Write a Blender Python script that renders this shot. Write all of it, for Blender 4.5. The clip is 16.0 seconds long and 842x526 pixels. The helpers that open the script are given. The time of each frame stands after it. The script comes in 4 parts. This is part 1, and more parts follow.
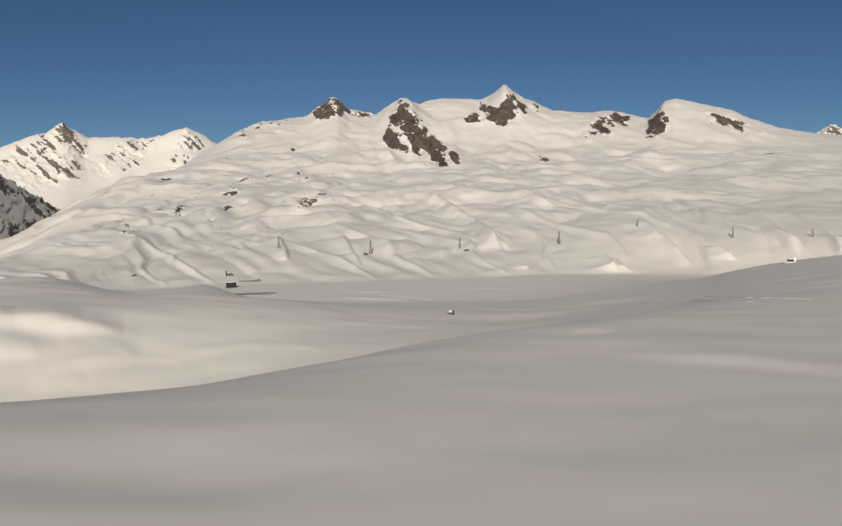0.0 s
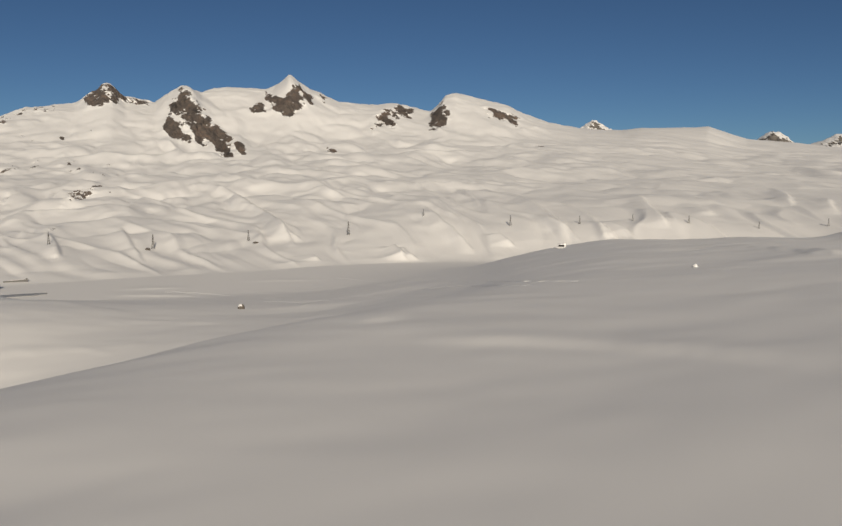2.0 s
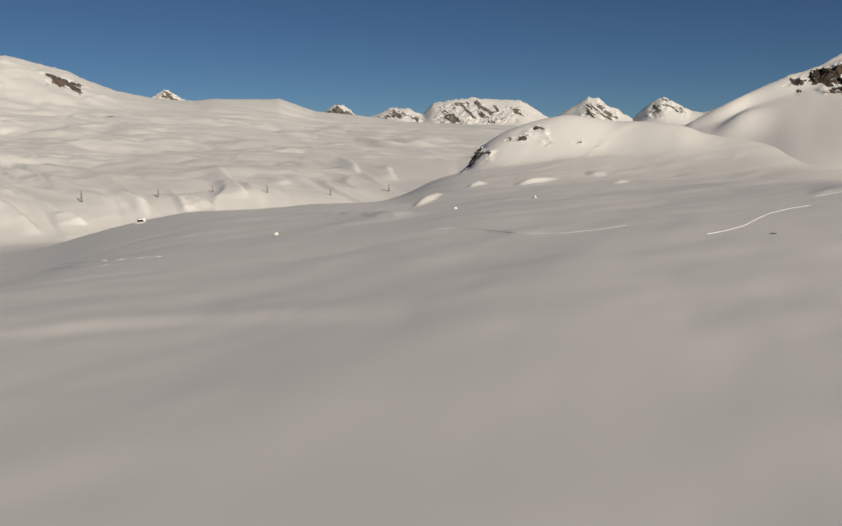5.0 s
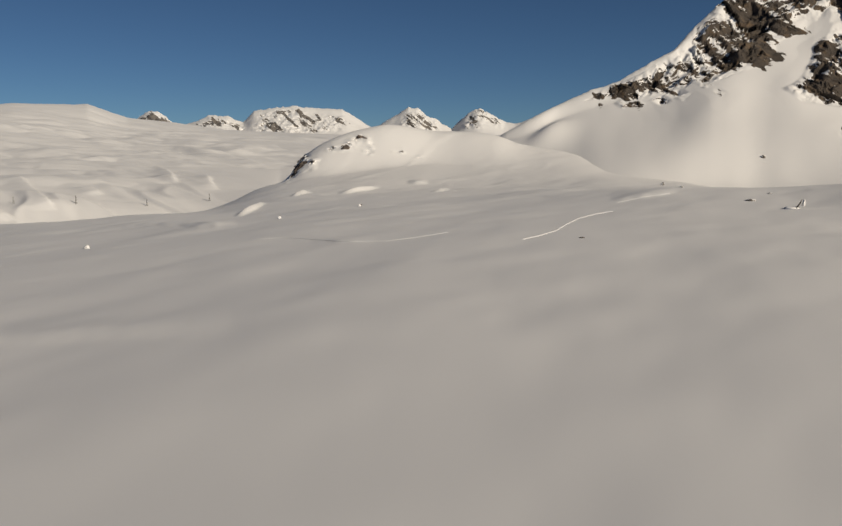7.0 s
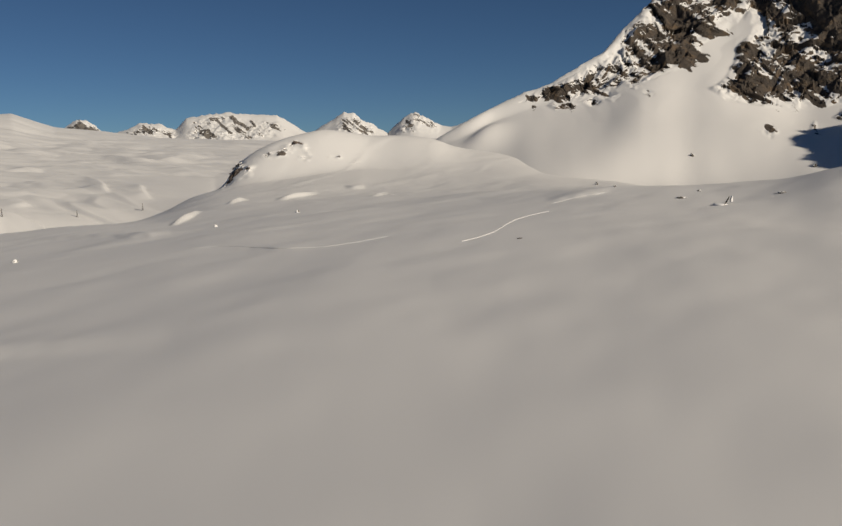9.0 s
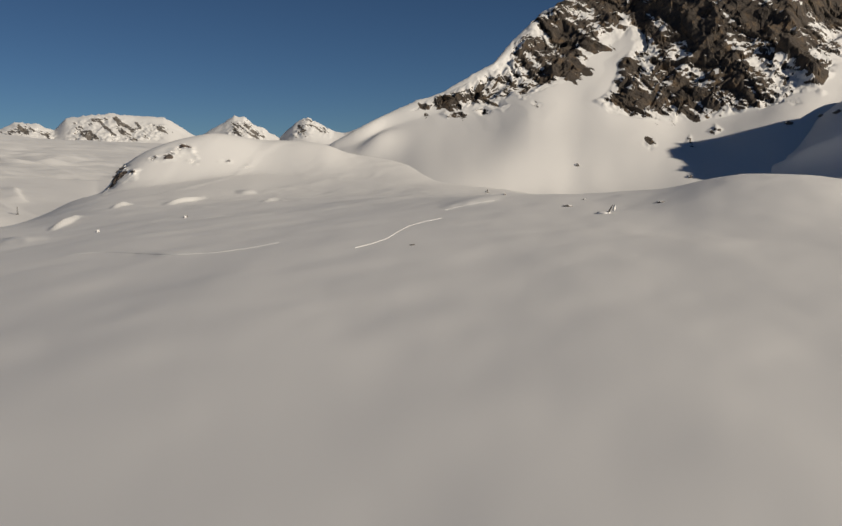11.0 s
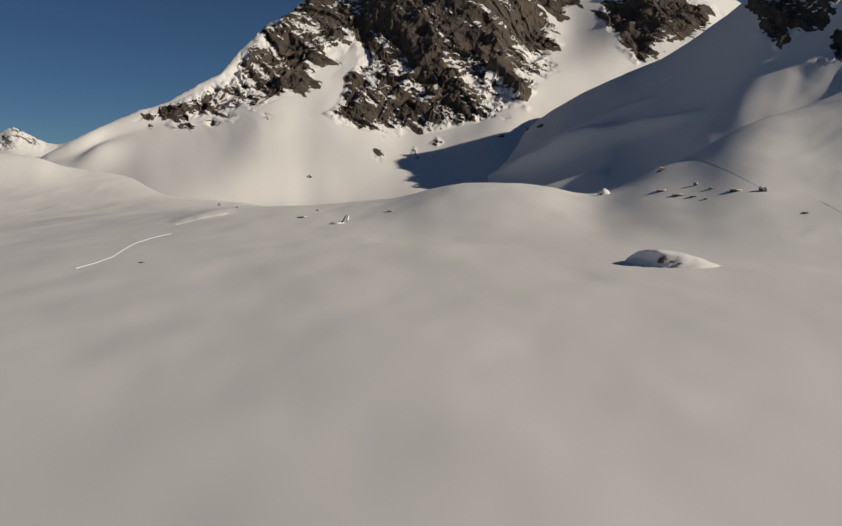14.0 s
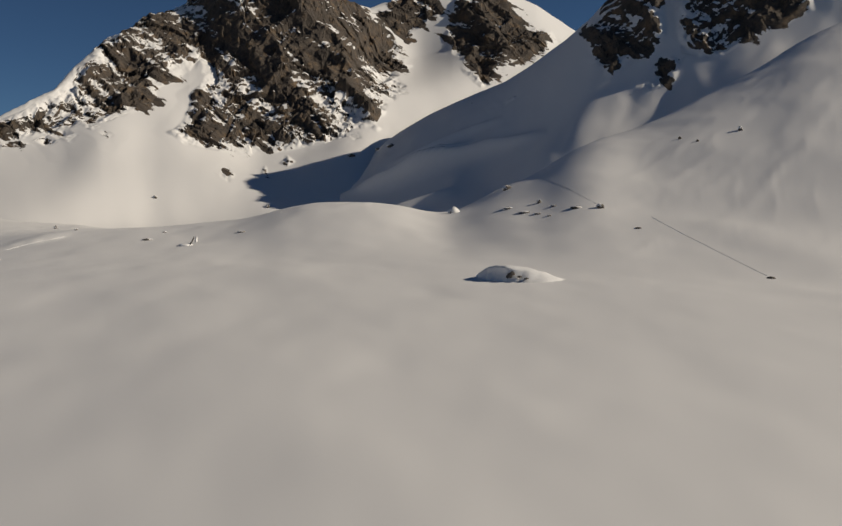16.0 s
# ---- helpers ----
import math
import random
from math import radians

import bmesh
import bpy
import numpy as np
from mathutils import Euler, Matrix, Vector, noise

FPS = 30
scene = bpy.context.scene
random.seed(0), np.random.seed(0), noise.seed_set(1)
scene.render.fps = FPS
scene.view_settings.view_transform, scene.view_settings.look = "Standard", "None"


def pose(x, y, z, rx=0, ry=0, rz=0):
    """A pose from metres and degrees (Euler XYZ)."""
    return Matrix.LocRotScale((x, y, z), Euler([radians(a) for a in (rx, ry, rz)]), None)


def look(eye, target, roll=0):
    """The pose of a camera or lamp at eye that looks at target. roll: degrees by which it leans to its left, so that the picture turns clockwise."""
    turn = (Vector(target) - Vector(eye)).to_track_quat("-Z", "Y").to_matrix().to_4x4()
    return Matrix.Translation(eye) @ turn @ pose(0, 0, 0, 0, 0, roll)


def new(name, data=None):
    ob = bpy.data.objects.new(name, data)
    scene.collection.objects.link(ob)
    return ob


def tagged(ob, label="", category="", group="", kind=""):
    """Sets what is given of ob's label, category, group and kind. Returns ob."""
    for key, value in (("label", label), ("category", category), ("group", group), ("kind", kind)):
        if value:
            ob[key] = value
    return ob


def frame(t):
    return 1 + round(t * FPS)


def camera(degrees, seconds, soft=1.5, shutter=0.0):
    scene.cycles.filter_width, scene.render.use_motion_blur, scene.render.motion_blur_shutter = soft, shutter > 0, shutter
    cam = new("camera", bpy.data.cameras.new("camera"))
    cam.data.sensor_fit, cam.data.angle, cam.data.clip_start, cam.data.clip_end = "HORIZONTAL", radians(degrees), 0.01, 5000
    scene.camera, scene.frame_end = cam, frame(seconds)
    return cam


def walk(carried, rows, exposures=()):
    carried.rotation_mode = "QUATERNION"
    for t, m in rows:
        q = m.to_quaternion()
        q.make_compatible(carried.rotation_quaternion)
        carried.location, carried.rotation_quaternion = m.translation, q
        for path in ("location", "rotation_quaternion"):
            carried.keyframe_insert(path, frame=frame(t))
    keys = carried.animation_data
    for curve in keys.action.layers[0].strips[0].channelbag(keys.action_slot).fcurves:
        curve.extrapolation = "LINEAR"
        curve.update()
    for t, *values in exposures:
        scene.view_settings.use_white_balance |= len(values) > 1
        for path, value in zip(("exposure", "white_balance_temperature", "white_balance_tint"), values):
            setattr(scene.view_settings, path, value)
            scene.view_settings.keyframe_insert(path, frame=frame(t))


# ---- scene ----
# A drone hovers some twenty metres over a snowfield and turns slowly to the right.
EYE = Vector((0.0, 0.0, 20.0))
cam = camera(54.0, 16.0, soft=1.5)
# seconds, yaw, pitch, roll
PATH = [
    (0.0, 0.00, -5.48, -0.10),
    (0.5, -3.58, -6.11, 0.05),
    (1.0, -6.90, -6.33, -0.02),
    (1.5, -9.64, -6.13, -0.36),
    (2.0, -14.52, -6.12, -0.15),
    (2.5, -20.97, -6.60, 0.11),
    (3.0, -23.85, -7.03, -0.11),
    (3.5, -28.50, -7.32, -0.11),
    (4.0, -33.34, -8.14, -0.63),
    (4.5, -38.85, -8.86, -0.53),
    (5.0, -42.97, -8.26, -0.56),
    (5.2, -45.52, -8.29, 0.01),
    (7.3, -55.53, -7.97, -0.57),
    (7.5, -55.44, -8.38, -0.99),
    (8.0, -56.39, -8.08, -1.46),
    (10.5, -64.81, -7.33, -0.44),
    (11.0, -66.80, -7.20, -0.44),
    (11.5, -69.01, -7.27, -0.26),
    (12.0, -71.54, -7.38, -0.48),
    (12.5, -74.51, -7.29, -1.24),
    (13.0, -77.38, -7.27, -0.79),
    (13.5, -81.62, -6.81, -1.41),
    (14.0, -85.01, -6.61, -0.90),
    (14.5, -88.73, -6.36, -1.05),
    (15.0, -90.98, -5.95, -0.66),
    (15.5, -93.01, -5.91, -0.85),
    (16.0, -95.20, -5.46, -1.16),
]
walk(cam, [(t, pose(EYE.x, EYE.y, EYE.z, 90 + p, 0, y) @ pose(0, 0, 0, 0, 0, r)) for t, y, p, r in PATH],
     exposures=[(0.0, -0.2, 7500, 10), (7.0, -0.22, 7500, 10), (12.0, -0.28, 7400, 10), (16.0, -0.26, 7400, 10)])

# ---- light ----
SUN_BEARING, SUN_HEIGHT = 185.0, 25.5
world = bpy.data.worlds.new("winter_sky")
scene.world = world
world.use_nodes = True
wn = world.node_tree.nodes
wn.clear()
sky = wn.new("ShaderNodeTexSky")
sky.sky_type, sky.sun_disc = "NISHITA", False
sky.sun_elevation, sky.sun_rotation = radians(SUN_HEIGHT), radians(SUN_BEARING)
sky.altitude, sky.air_density, sky.dust_density, sky.ozone_density = 3000, 0.75, 0.7, 3.0
bg = wn.new("ShaderNodeBackground")
bg.inputs["Strength"].default_value = 0.056
wout = wn.new("ShaderNodeOutputWorld")
deep = wn.new("ShaderNodeMix")
deep.data_type, deep.blend_type = "RGBA", "MULTIPLY"
deep.inputs[0].default_value, deep.inputs[7].default_value = 1.0, (0.50, 0.72, 0.88, 1)
world.node_tree.links.new(sky.outputs[0], deep.inputs[6])
world.node_tree.links.new(deep.outputs[2], bg.inputs["Color"])
world.node_tree.links.new(bg.outputs[0], wout.inputs["Surface"])
sun_data = bpy.data.lights.new("sun", "SUN")
sun_data.energy, sun_data.angle, sun_data.color = 4.1, radians(0.53), (1.0, 0.95, 0.87)
sun = new("sun", sun_data)
sb, sh = radians(SUN_BEARING), radians(SUN_HEIGHT)
sun.matrix_world = look((math.sin(sb) * math.cos(sh) * 900, math.cos(sb) * math.cos(sh) * 900, math.sin(sh) * 900), (0, 0, 0))


# ---- materials ----
def material(name):
    m = bpy.data.materials.new(name)
    m.use_nodes = True
    m.node_tree.nodes.clear()
    return m, m.node_tree.nodes, m.node_tree.links


def noise_node(n, l, vec, scale, detail=6.0, rough=0.55):
    t = n.new("ShaderNodeTexNoise")
    t.inputs["Scale"].default_value, t.inputs["Detail"].default_value, t.inputs["Roughness"].default_value = scale, detail, rough
    l.new(vec, t.inputs["Vector"])
    return t.outputs[0]


def ramp(n, l, fac, stops):
    r = n.new("ShaderNodeValToRGB")
    while len(r.color_ramp.elements) < len(stops):
        r.color_ramp.elements.new(0.5)
    for e, (p, c) in zip(r.color_ramp.elements, stops):
        e.position, e.color = p, (*c, 1)
    l.new(fac, r.inputs[0])
    return r.outputs[0]


def math_node(n, l, op, a, b):
    m = n.new("ShaderNodeMath")
    m.operation = op
    for k, v in enumerate((a, b)):
        if isinstance(v, (int, float)):
            m.inputs[k].default_value = v
        else:
            l.new(v, m.inputs[k])
    return m.outputs[0]


def mix_rgb(n, l, fac, a, b):
    m = n.new("ShaderNodeMix")
    m.data_type = "RGBA"
    for k, v in ((0, fac), (6, a), (7, b)):
        if isinstance(v, (int, float)):
            m.inputs[k].default_value = v
        elif isinstance(v, tuple):
            m.inputs[k].default_value = (*v, 1)
        else:
            l.new(v, m.inputs[k])
    return m.outputs[2]


def mountain_material(name, rock_dark, rock_light, rock_warm, grain, snow=(0.80, 0.79, 0.775), stretch=1.0, ragged=0.9):
    """Snow over rock: the rock shows where the mesh attribute 'rock' says that the face is bare."""
    m, n, l = material(name)
    pos = n.new("ShaderNodeTexCoord").outputs["Object"]
    if stretch != 1.0:
        grid = n.new("ShaderNodeMapping")
        grid.inputs["Scale"].default_value = (1, stretch, 1)
        l.new(pos, grid.inputs["Vector"])
        pos = grid.outputs[0]
    bare = n.new("ShaderNodeAttribute")
    bare.attribute_name = "rock"
    edge = noise_node(n, l, pos, grain * 1.6, 5, 0.7)
    fac = math_node(n, l, "ADD", bare.outputs["Fac"], math_node(n, l, "MULTIPLY", math_node(n, l, "SUBTRACT", edge, 0.5), ragged))
    sharp = n.new("ShaderNodeMapRange")
    sharp.interpolation_type = "SMOOTHSTEP"
    sharp.inputs["From Min"].default_value, sharp.inputs["From Max"].default_value = 0.44, 0.56
    l.new(fac, sharp.inputs["Value"])
    tone = noise_node(n, l, pos, grain * 0.45, 8, 0.68)
    stone = ramp(n, l, tone, [(0.28, rock_dark), (0.52, rock_light), (0.74, rock_warm)])
    powder = mix_rgb(n, l, noise_node(n, l, pos, 0.02, 4), tuple(c * 0.965 for c in snow), snow)
    b = n.new("ShaderNodeBsdfPrincipled")
    l.new(mix_rgb(n, l, sharp.outputs[0], powder, stone), b.inputs["Base Color"])
    rough = n.new("ShaderNodeMapRange")
    rough.inputs["To Min"].default_value, rough.inputs["To Max"].default_value = 0.62, 0.88
    l.new(sharp.outputs[0], rough.inputs["Value"])
    l.new(rough.outputs[0], b.inputs["Roughness"])
    b.inputs["Specular IOR Level"].default_value = 0.25
    bump = n.new("ShaderNodeBump")
    bump.inputs["Distance"].default_value = 2.5
    l.new(math_node(n, l, "MULTIPLY", sharp.outputs[0], 0.8), bump.inputs["Strength"])
    l.new(noise_node(n, l, pos, grain * 2.2, 6, 0.7), bump.inputs["Height"])
    l.new(bump.outputs[0], b.inputs["Normal"])
    o = n.new("ShaderNodeOutputMaterial")
    l.new(b.outputs[0], o.inputs["Surface"])
    return m


SNOW_FIELD = mountain_material("snow_field", (0.05, 0.045, 0.042), (0.115, 0.095, 0.083), (0.20, 0.14, 0.108), 0.09, stretch=0.33)
NEAR_ROCK = mountain_material("near_rock", (0.034, 0.030, 0.028), (0.08, 0.065, 0.053), (0.18, 0.12, 0.07), 0.13, ragged=0.7)
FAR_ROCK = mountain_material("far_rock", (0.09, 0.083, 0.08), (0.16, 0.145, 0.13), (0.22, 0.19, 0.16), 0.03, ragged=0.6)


# ---- terrain tools ----
def hash01(i, j, k, seed):
    h = (i * 374761393 + j * 668265263 + k * 2147483647 + seed * 974711) & 0xFFFFFFFF
    h = ((h ^ (h >> 13)) * 1274126177) & 0xFFFFFFFF
    return ((h ^ (h >> 16)) & 0xFFFFFF) / 0xFFFFFF * 2 - 1


def vnoise(x, y, z=None, seed=0):
    """Smooth value noise, -1 to 1, over arrays."""
    xi, yi = np.floor(x).astype(np.int64), np.floor(y).astype(np.int64)
    fx, fy = x - xi, y - yi
    fx, fy = fx * fx * fx * (fx * (fx * 6 - 15) + 10), fy * fy * fy * (fy * (fy * 6 - 15) + 10)

    def layer(k):
        a, b = hash01(xi, yi, k, seed), hash01(xi + 1, yi, k, seed)
        c, d = hash01(xi, yi + 1, k, seed), hash01(xi + 1, yi + 1, k, seed)
        return (a + (b - a) * fx) * (1 - fy) + (c + (d - c) * fx) * fy

    if z is None:
        return layer(0)
    zi = np.floor(z).astype(np.int64)
    fz = z - zi
    fz = fz * fz * fz * (fz * (fz * 6 - 15) + 10)
    return layer(zi) * (1 - fz) + layer(zi + 1) * fz


def fbm(x, y, z=None, octaves=4, gain=0.5, seed=0, ridged=False):
    total, amp, norm = 0.0, 1.0, 0.0
    for o in range(octaves):
        c, s = math.cos(o * 0.7), math.sin(o * 0.7)
        v = vnoise(c * x - s * y + o * 17.3, s * x + c * y - o * 9.1, None if z is None else z + o * 5.7, seed + o)
        total = total + amp * ((1 - 2 * np.abs(v)) if ridged else v)
        norm += amp
        amp *= gain
        x, y, z = x * 2.03, y * 2.03, None if z is None else z * 2.03
    return total / norm


def facets(x, y, z, seed):
    """Broken rock: each cell of a jumbled lattice is a plane with a tilt and height of its own, about -1 to 1."""
    xi, yi, zi = (np.floor(v).astype(np.int64) for v in (x, y, z))
    best, value = np.full(x.shape, 1e9), np.zeros(x.shape)
    for i in (-1, 0, 1):
        for j in (-1, 0, 1):
            for k in (-1, 0, 1):
                a, b, c = xi + i, yi + j, zi + k
                dx = x - (a + 0.5 + 0.42 * hash01(a, b, c, seed))
                dy = y - (b + 0.5 + 0.42 * hash01(a, b, c, seed + 1))
                dz = z - (c + 0.5 + 0.42 * hash01(a, b, c, seed + 2))
                d = dx * dx + dy * dy + dz * dz
                near = d < best
                tilt = 0.6 * hash01(a, b, c, seed + 3) + 0.9 * (hash01(a, b, c, seed + 4) * dx + hash01(a, b, c, seed + 5) * dy + hash01(a, b, c, seed + 6) * dz)
                best, value = np.where(near, d, best), np.where(near, tilt, value)
    return value


def slopes(x, y):
    """Monotone slopes for a smooth curve through y at x, along the last axis."""
    h, d = np.diff(x, axis=-1), np.diff(y, axis=-1) / np.diff(x, axis=-1)
    w1, w2 = 2 * h[..., 1:] + h[..., :-1], h[..., 1:] + 2 * h[..., :-1]
    same = d[..., 1:] * d[..., :-1] > 0
    safe = np.where(same, w1 / np.where(same, d[..., :-1], 1) + w2 / np.where(same, d[..., 1:], 1), 1)
    mid = np.where(same, (w1 + w2) / safe, 0)
    return np.concatenate([d[..., :1], mid, d[..., -1:]], axis=-1)


def hermite(x0, x1, y0, y1, m0, m1, x):
    h = x1 - x0
    t = (x - x0) / h
    return ((1 + 2 * t) * (1 - t) ** 2 * y0 + t * (1 - t) ** 2 * h * m0 + t * t * (3 - 2 * t) * y1 + t * t * (t - 1) * h * m1)


def along(points, column, bearings, soft):
    """One column of a line's points (bearing, distance, angle) over the bearings. soft: degrees over which it is rounded; 0: straight from point to point."""
    p = np.array(points, float)
    x, y = p[:, 0], p[:, column]
    if soft <= 0:
        return np.interp(bearings, x, y)
    fine = np.arange(-192, 192, 0.1)
    m = slopes(x, y)
    k = np.clip(np.searchsorted(x, fine) - 1, 0, len(x) - 2)
    v = hermite(x[k], x[k + 1], y[k], y[k + 1], m[k], m[k + 1], np.clip(fine, x[0], x[-1]))
    half = int(soft * 30) + 1
    kernel = np.exp(-0.5 * (np.arange(-half, half + 1) * 0.1 / soft) ** 2)
    v = np.convolve(np.pad(v, half, mode="edge"), kernel / kernel.sum(), mode="valid")
    return np.interp(bearings, fine, v)


def loft(lines, rows, bearings, soft, even=0):
    """Distances and heights of a sheet that runs through the lines, each [(bearing, distance, angle over the level)], from near to far.
    Also gives the place between the lines, as a number."""
    dist = np.stack([along(c, 1, bearings, w) for c, w in zip(lines, soft)], -1)
    ang = np.stack([along(c, 2, bearings, w) for c, w in zip(lines, soft)], -1)
    high = dist * np.tan(np.radians(ang)) + EYE.z
    m = slopes(dist, high)
    kernel = np.exp(-0.5 * (np.arange(-60, 61) / 20.0) ** 2)
    kernel /= kernel.sum()
    for k in range(min(even, m.shape[1])):
        m[:, k] = np.convolve(np.pad(m[:, k], 60, mode="edge"), kernel, mode="valid")
    rs, zs, ss = [], [], []
    for k, count in enumerate(rows):
        last = k == len(rows) - 1
        for t in np.linspace(0, 1, count + 1)[: None if last else -1]:
            r = dist[:, k] + (dist[:, k + 1] - dist[:, k]) * t
            rs.append(r)
            zs.append(hermite(dist[:, k], dist[:, k + 1], high[:, k], high[:, k + 1], m[:, k], m[:, k + 1], r))
            ss.append(k + t)
    return np.stack(rs), np.stack(zs), np.array(ss)


def inside(poly, a, e, soft):
    """How far, in degrees, points lie inside a closed outline of (bearing, angle); soft widens the edge. 0 outside, 1 inside."""
    p = np.array(poly, float)
    q = np.roll(p, -1, 0)
    far = np.full(a.shape, 1e9)
    odd = np.zeros(a.shape, bool)
    for (x0, y0), (x1, y1) in zip(p, q):
        dx, dy = x1 - x0, y1 - y0
        t = np.clip(((a - x0) * dx + (e - y0) * dy) / (dx * dx + dy * dy + 1e-12), 0, 1)
        far = np.minimum(far, np.hypot(a - x0 - t * dx, e - y0 - t * dy))
        if abs(dy) > 1e-9:
            odd ^= ((y0 > e) != (y1 > e)) & (a < x0 + (e - y0) * dx / dy)
    return np.clip(0.5 + np.where(odd, far, -far) / soft, 0, 1)


def bearing_angle(x, y, z):
    return np.degrees(np.arctan2(x, y)), np.degrees(np.arctan2(z - EYE.z, np.hypot(x, y)))


def outcrops(x, y, z, polys, soft, wobble=0.0, size=0.0, seed=5):
    """The share of bare rock at the points, from the outlines of the outcrops."""
    a, e = bearing_angle(x, y, z)
    if wobble:
        a = a + wobble * fbm(x / size, y / size, z / size, 3, seed=seed)
        e = e + wobble * fbm(x / size, y / size, z / size, 3, seed=seed + 7)
    best = np.zeros(a.shape)
    for p in polys:
        p_ = np.array(p)
        near = (a > p_[:, 0].min() - 1) & (a < p_[:, 0].max() + 1) & (e > p_[:, 1].min() - 1) & (e < p_[:, 1].max() + 1)
        if near.any():
            best[near] = np.maximum(best[near], inside(p, a[near], e[near], soft))
    return best


def normals_up(x, y, z):
    """The upward part of the normal over a grid."""
    ax, ay, az = (np.gradient(v, axis=0) for v in (x, y, z))
    bx, by, bz = (np.gradient(v, axis=1) for v in (x, y, z))
    nx, ny, nz = ay * bz - az * by, az * bx - ax * bz, ax * by - ay * bx
    return np.abs(nz) / np.sqrt(nx * nx + ny * ny + nz * nz + 1e-12)


def sheet(name, x, y, z, rock, mat, closed=False):
    """A grid of points as one smooth mesh, with the attribute 'rock'."""
    rows, cols = x.shape
    idx = np.arange(rows * cols).reshape(rows, cols)
    right = np.roll(idx, -1, 1) if closed else idx[:, 1:]
    left = idx if closed else idx[:, :-1]
    quads = np.stack([left[:-1], right[:-1], right[1:], left[1:]], -1)[..., ::-1].reshape(-1, 4)
    me = bpy.data.meshes.new(name)
    me.vertices.add(rows * cols)
    me.vertices.foreach_set("co", np.stack([x, y, z], -1).astype(np.float32).ravel())
    me.loops.add(quads.size)
    me.loops.foreach_set("vertex_index", quads.astype(np.int32).ravel())
    me.polygons.add(len(quads))
    me.polygons.foreach_set("loop_start", np.arange(0, quads.size, 4, dtype=np.int32))
    me.update()
    me.validate()
    me.polygons.foreach_set("use_smooth", rock.ravel()[quads].mean(1) < 0.35)
    me.attributes.new("rock", "FLOAT", "POINT").data.foreach_set("value", rock.astype(np.float32).ravel())
    me.materials.append(mat)
    me.update()
    return new(name, me)


# ---- the ground: snowfield, bowl, frozen lake, hillside and the ridge behind it ----
# lines of the land: bearing, distance, angle over the level of the eye
UNDERFOOT = [(-180, 0.05, -89.857), (180, 0.05, -89.857)]
NEAR = [(-180, 45, -27.0), (-60, 45, -26.0), (0, 45, -27.5), (50, 45, -26.0), (85, 45, -24.3), (105, 45, -24.6), (130, 45, -26.0), (180, 45, -27.0)]
SHOULDER = [(-180, 170, -9.0), (-60, 105, -13.6), (-27, 105, -14.1), (-21, 110, -14.3), (-14, 115, -13.7), (-7, 125, -12.7), (0.6, 140, -11.5),
            (8, 160, -10.4), (15, 190, -9.3), (23.6, 240, -7.9), (30, 280, -6.8), (40, 300, -5.7), (60, 290, -4.6), (75, 260, -4.6),
            (90, 220, -5.3), (100, 195, -6.3), (110, 185, -6.5), (123, 180, -6.8), (150, 180, -8.0), (180, 170, -9.0)]
BRINK = [(-180, 320, -3.0), (-60, 290, -14.6), (-27, 290, -14.9), (-20, 290, -14.8), (-12, 290, -14.0), (-5, 290, -12.9), (3, 300, -11.6),
         (10, 330, -9.9), (15, 365, -8.5), (18, 385, -7.7), (21, 395, -6.9), (24.5, 405, -6.2), (28, 410, -5.6), (32, 415, -5.25), (36.5, 420, -4.85), (40, 425, -4.5),
         (44, 430, -4.3), (50, 420, -3.9), (60, 400, -3.4), (68, 390, -2.9), (71, 385, -2.6), (77.8, 380, -2.55), (83, 375, -2.0),
         (87, 370, -1.25), (89.2, 370, -1.16), (92.2, 370, -1.3), (97, 375, -2.14), (98.5, 385, -1.6), (101, 405, -0.4), (103.6, 430, 0.67)]
BRINK += [(105, 445, 1.7), (107, 460, 2.57), (110, 508, 3.35), (113.7, 570, 4.93), (117, 635, 6.43), (120, 695, 8.0), (122, 730, 8.75),
          (135, 840, 10.0), (155, 600, 4.0), (180, 320, -3.0)]
BOWL_TOP = [(-180, 500, -2.0), (-60, 410, -7.3), (-27, 410, -7.4), (-20, 410, -7.8), (-12, 410, -8.3), (-5, 420, -9.0), (5, 450, -9.1),
            (12, 470, -8.4), (18, 490, -7.2), (24.5, 510, -5.55), (30, 520, -4.85), (36, 540, -4.45), (41, 580, -4.1), (46, 610, -2.9),
            (50, 620, -2.85), (56, 640, -2.65), (60, 655, -2.55), (64, 640, -2.5), (68, 600, -2.55), (72, 530, -2.7), (76, 480, -2.9), (85, 450, -3.2), (92, 450, -4.2), (98, 470, -4.2),
            (104, 520, -0.6), (110, 590, 1.6), (120, 790, 5.5), (135, 920, 8.0), (155, 700, 3.0), (180, 500, -2.0)]
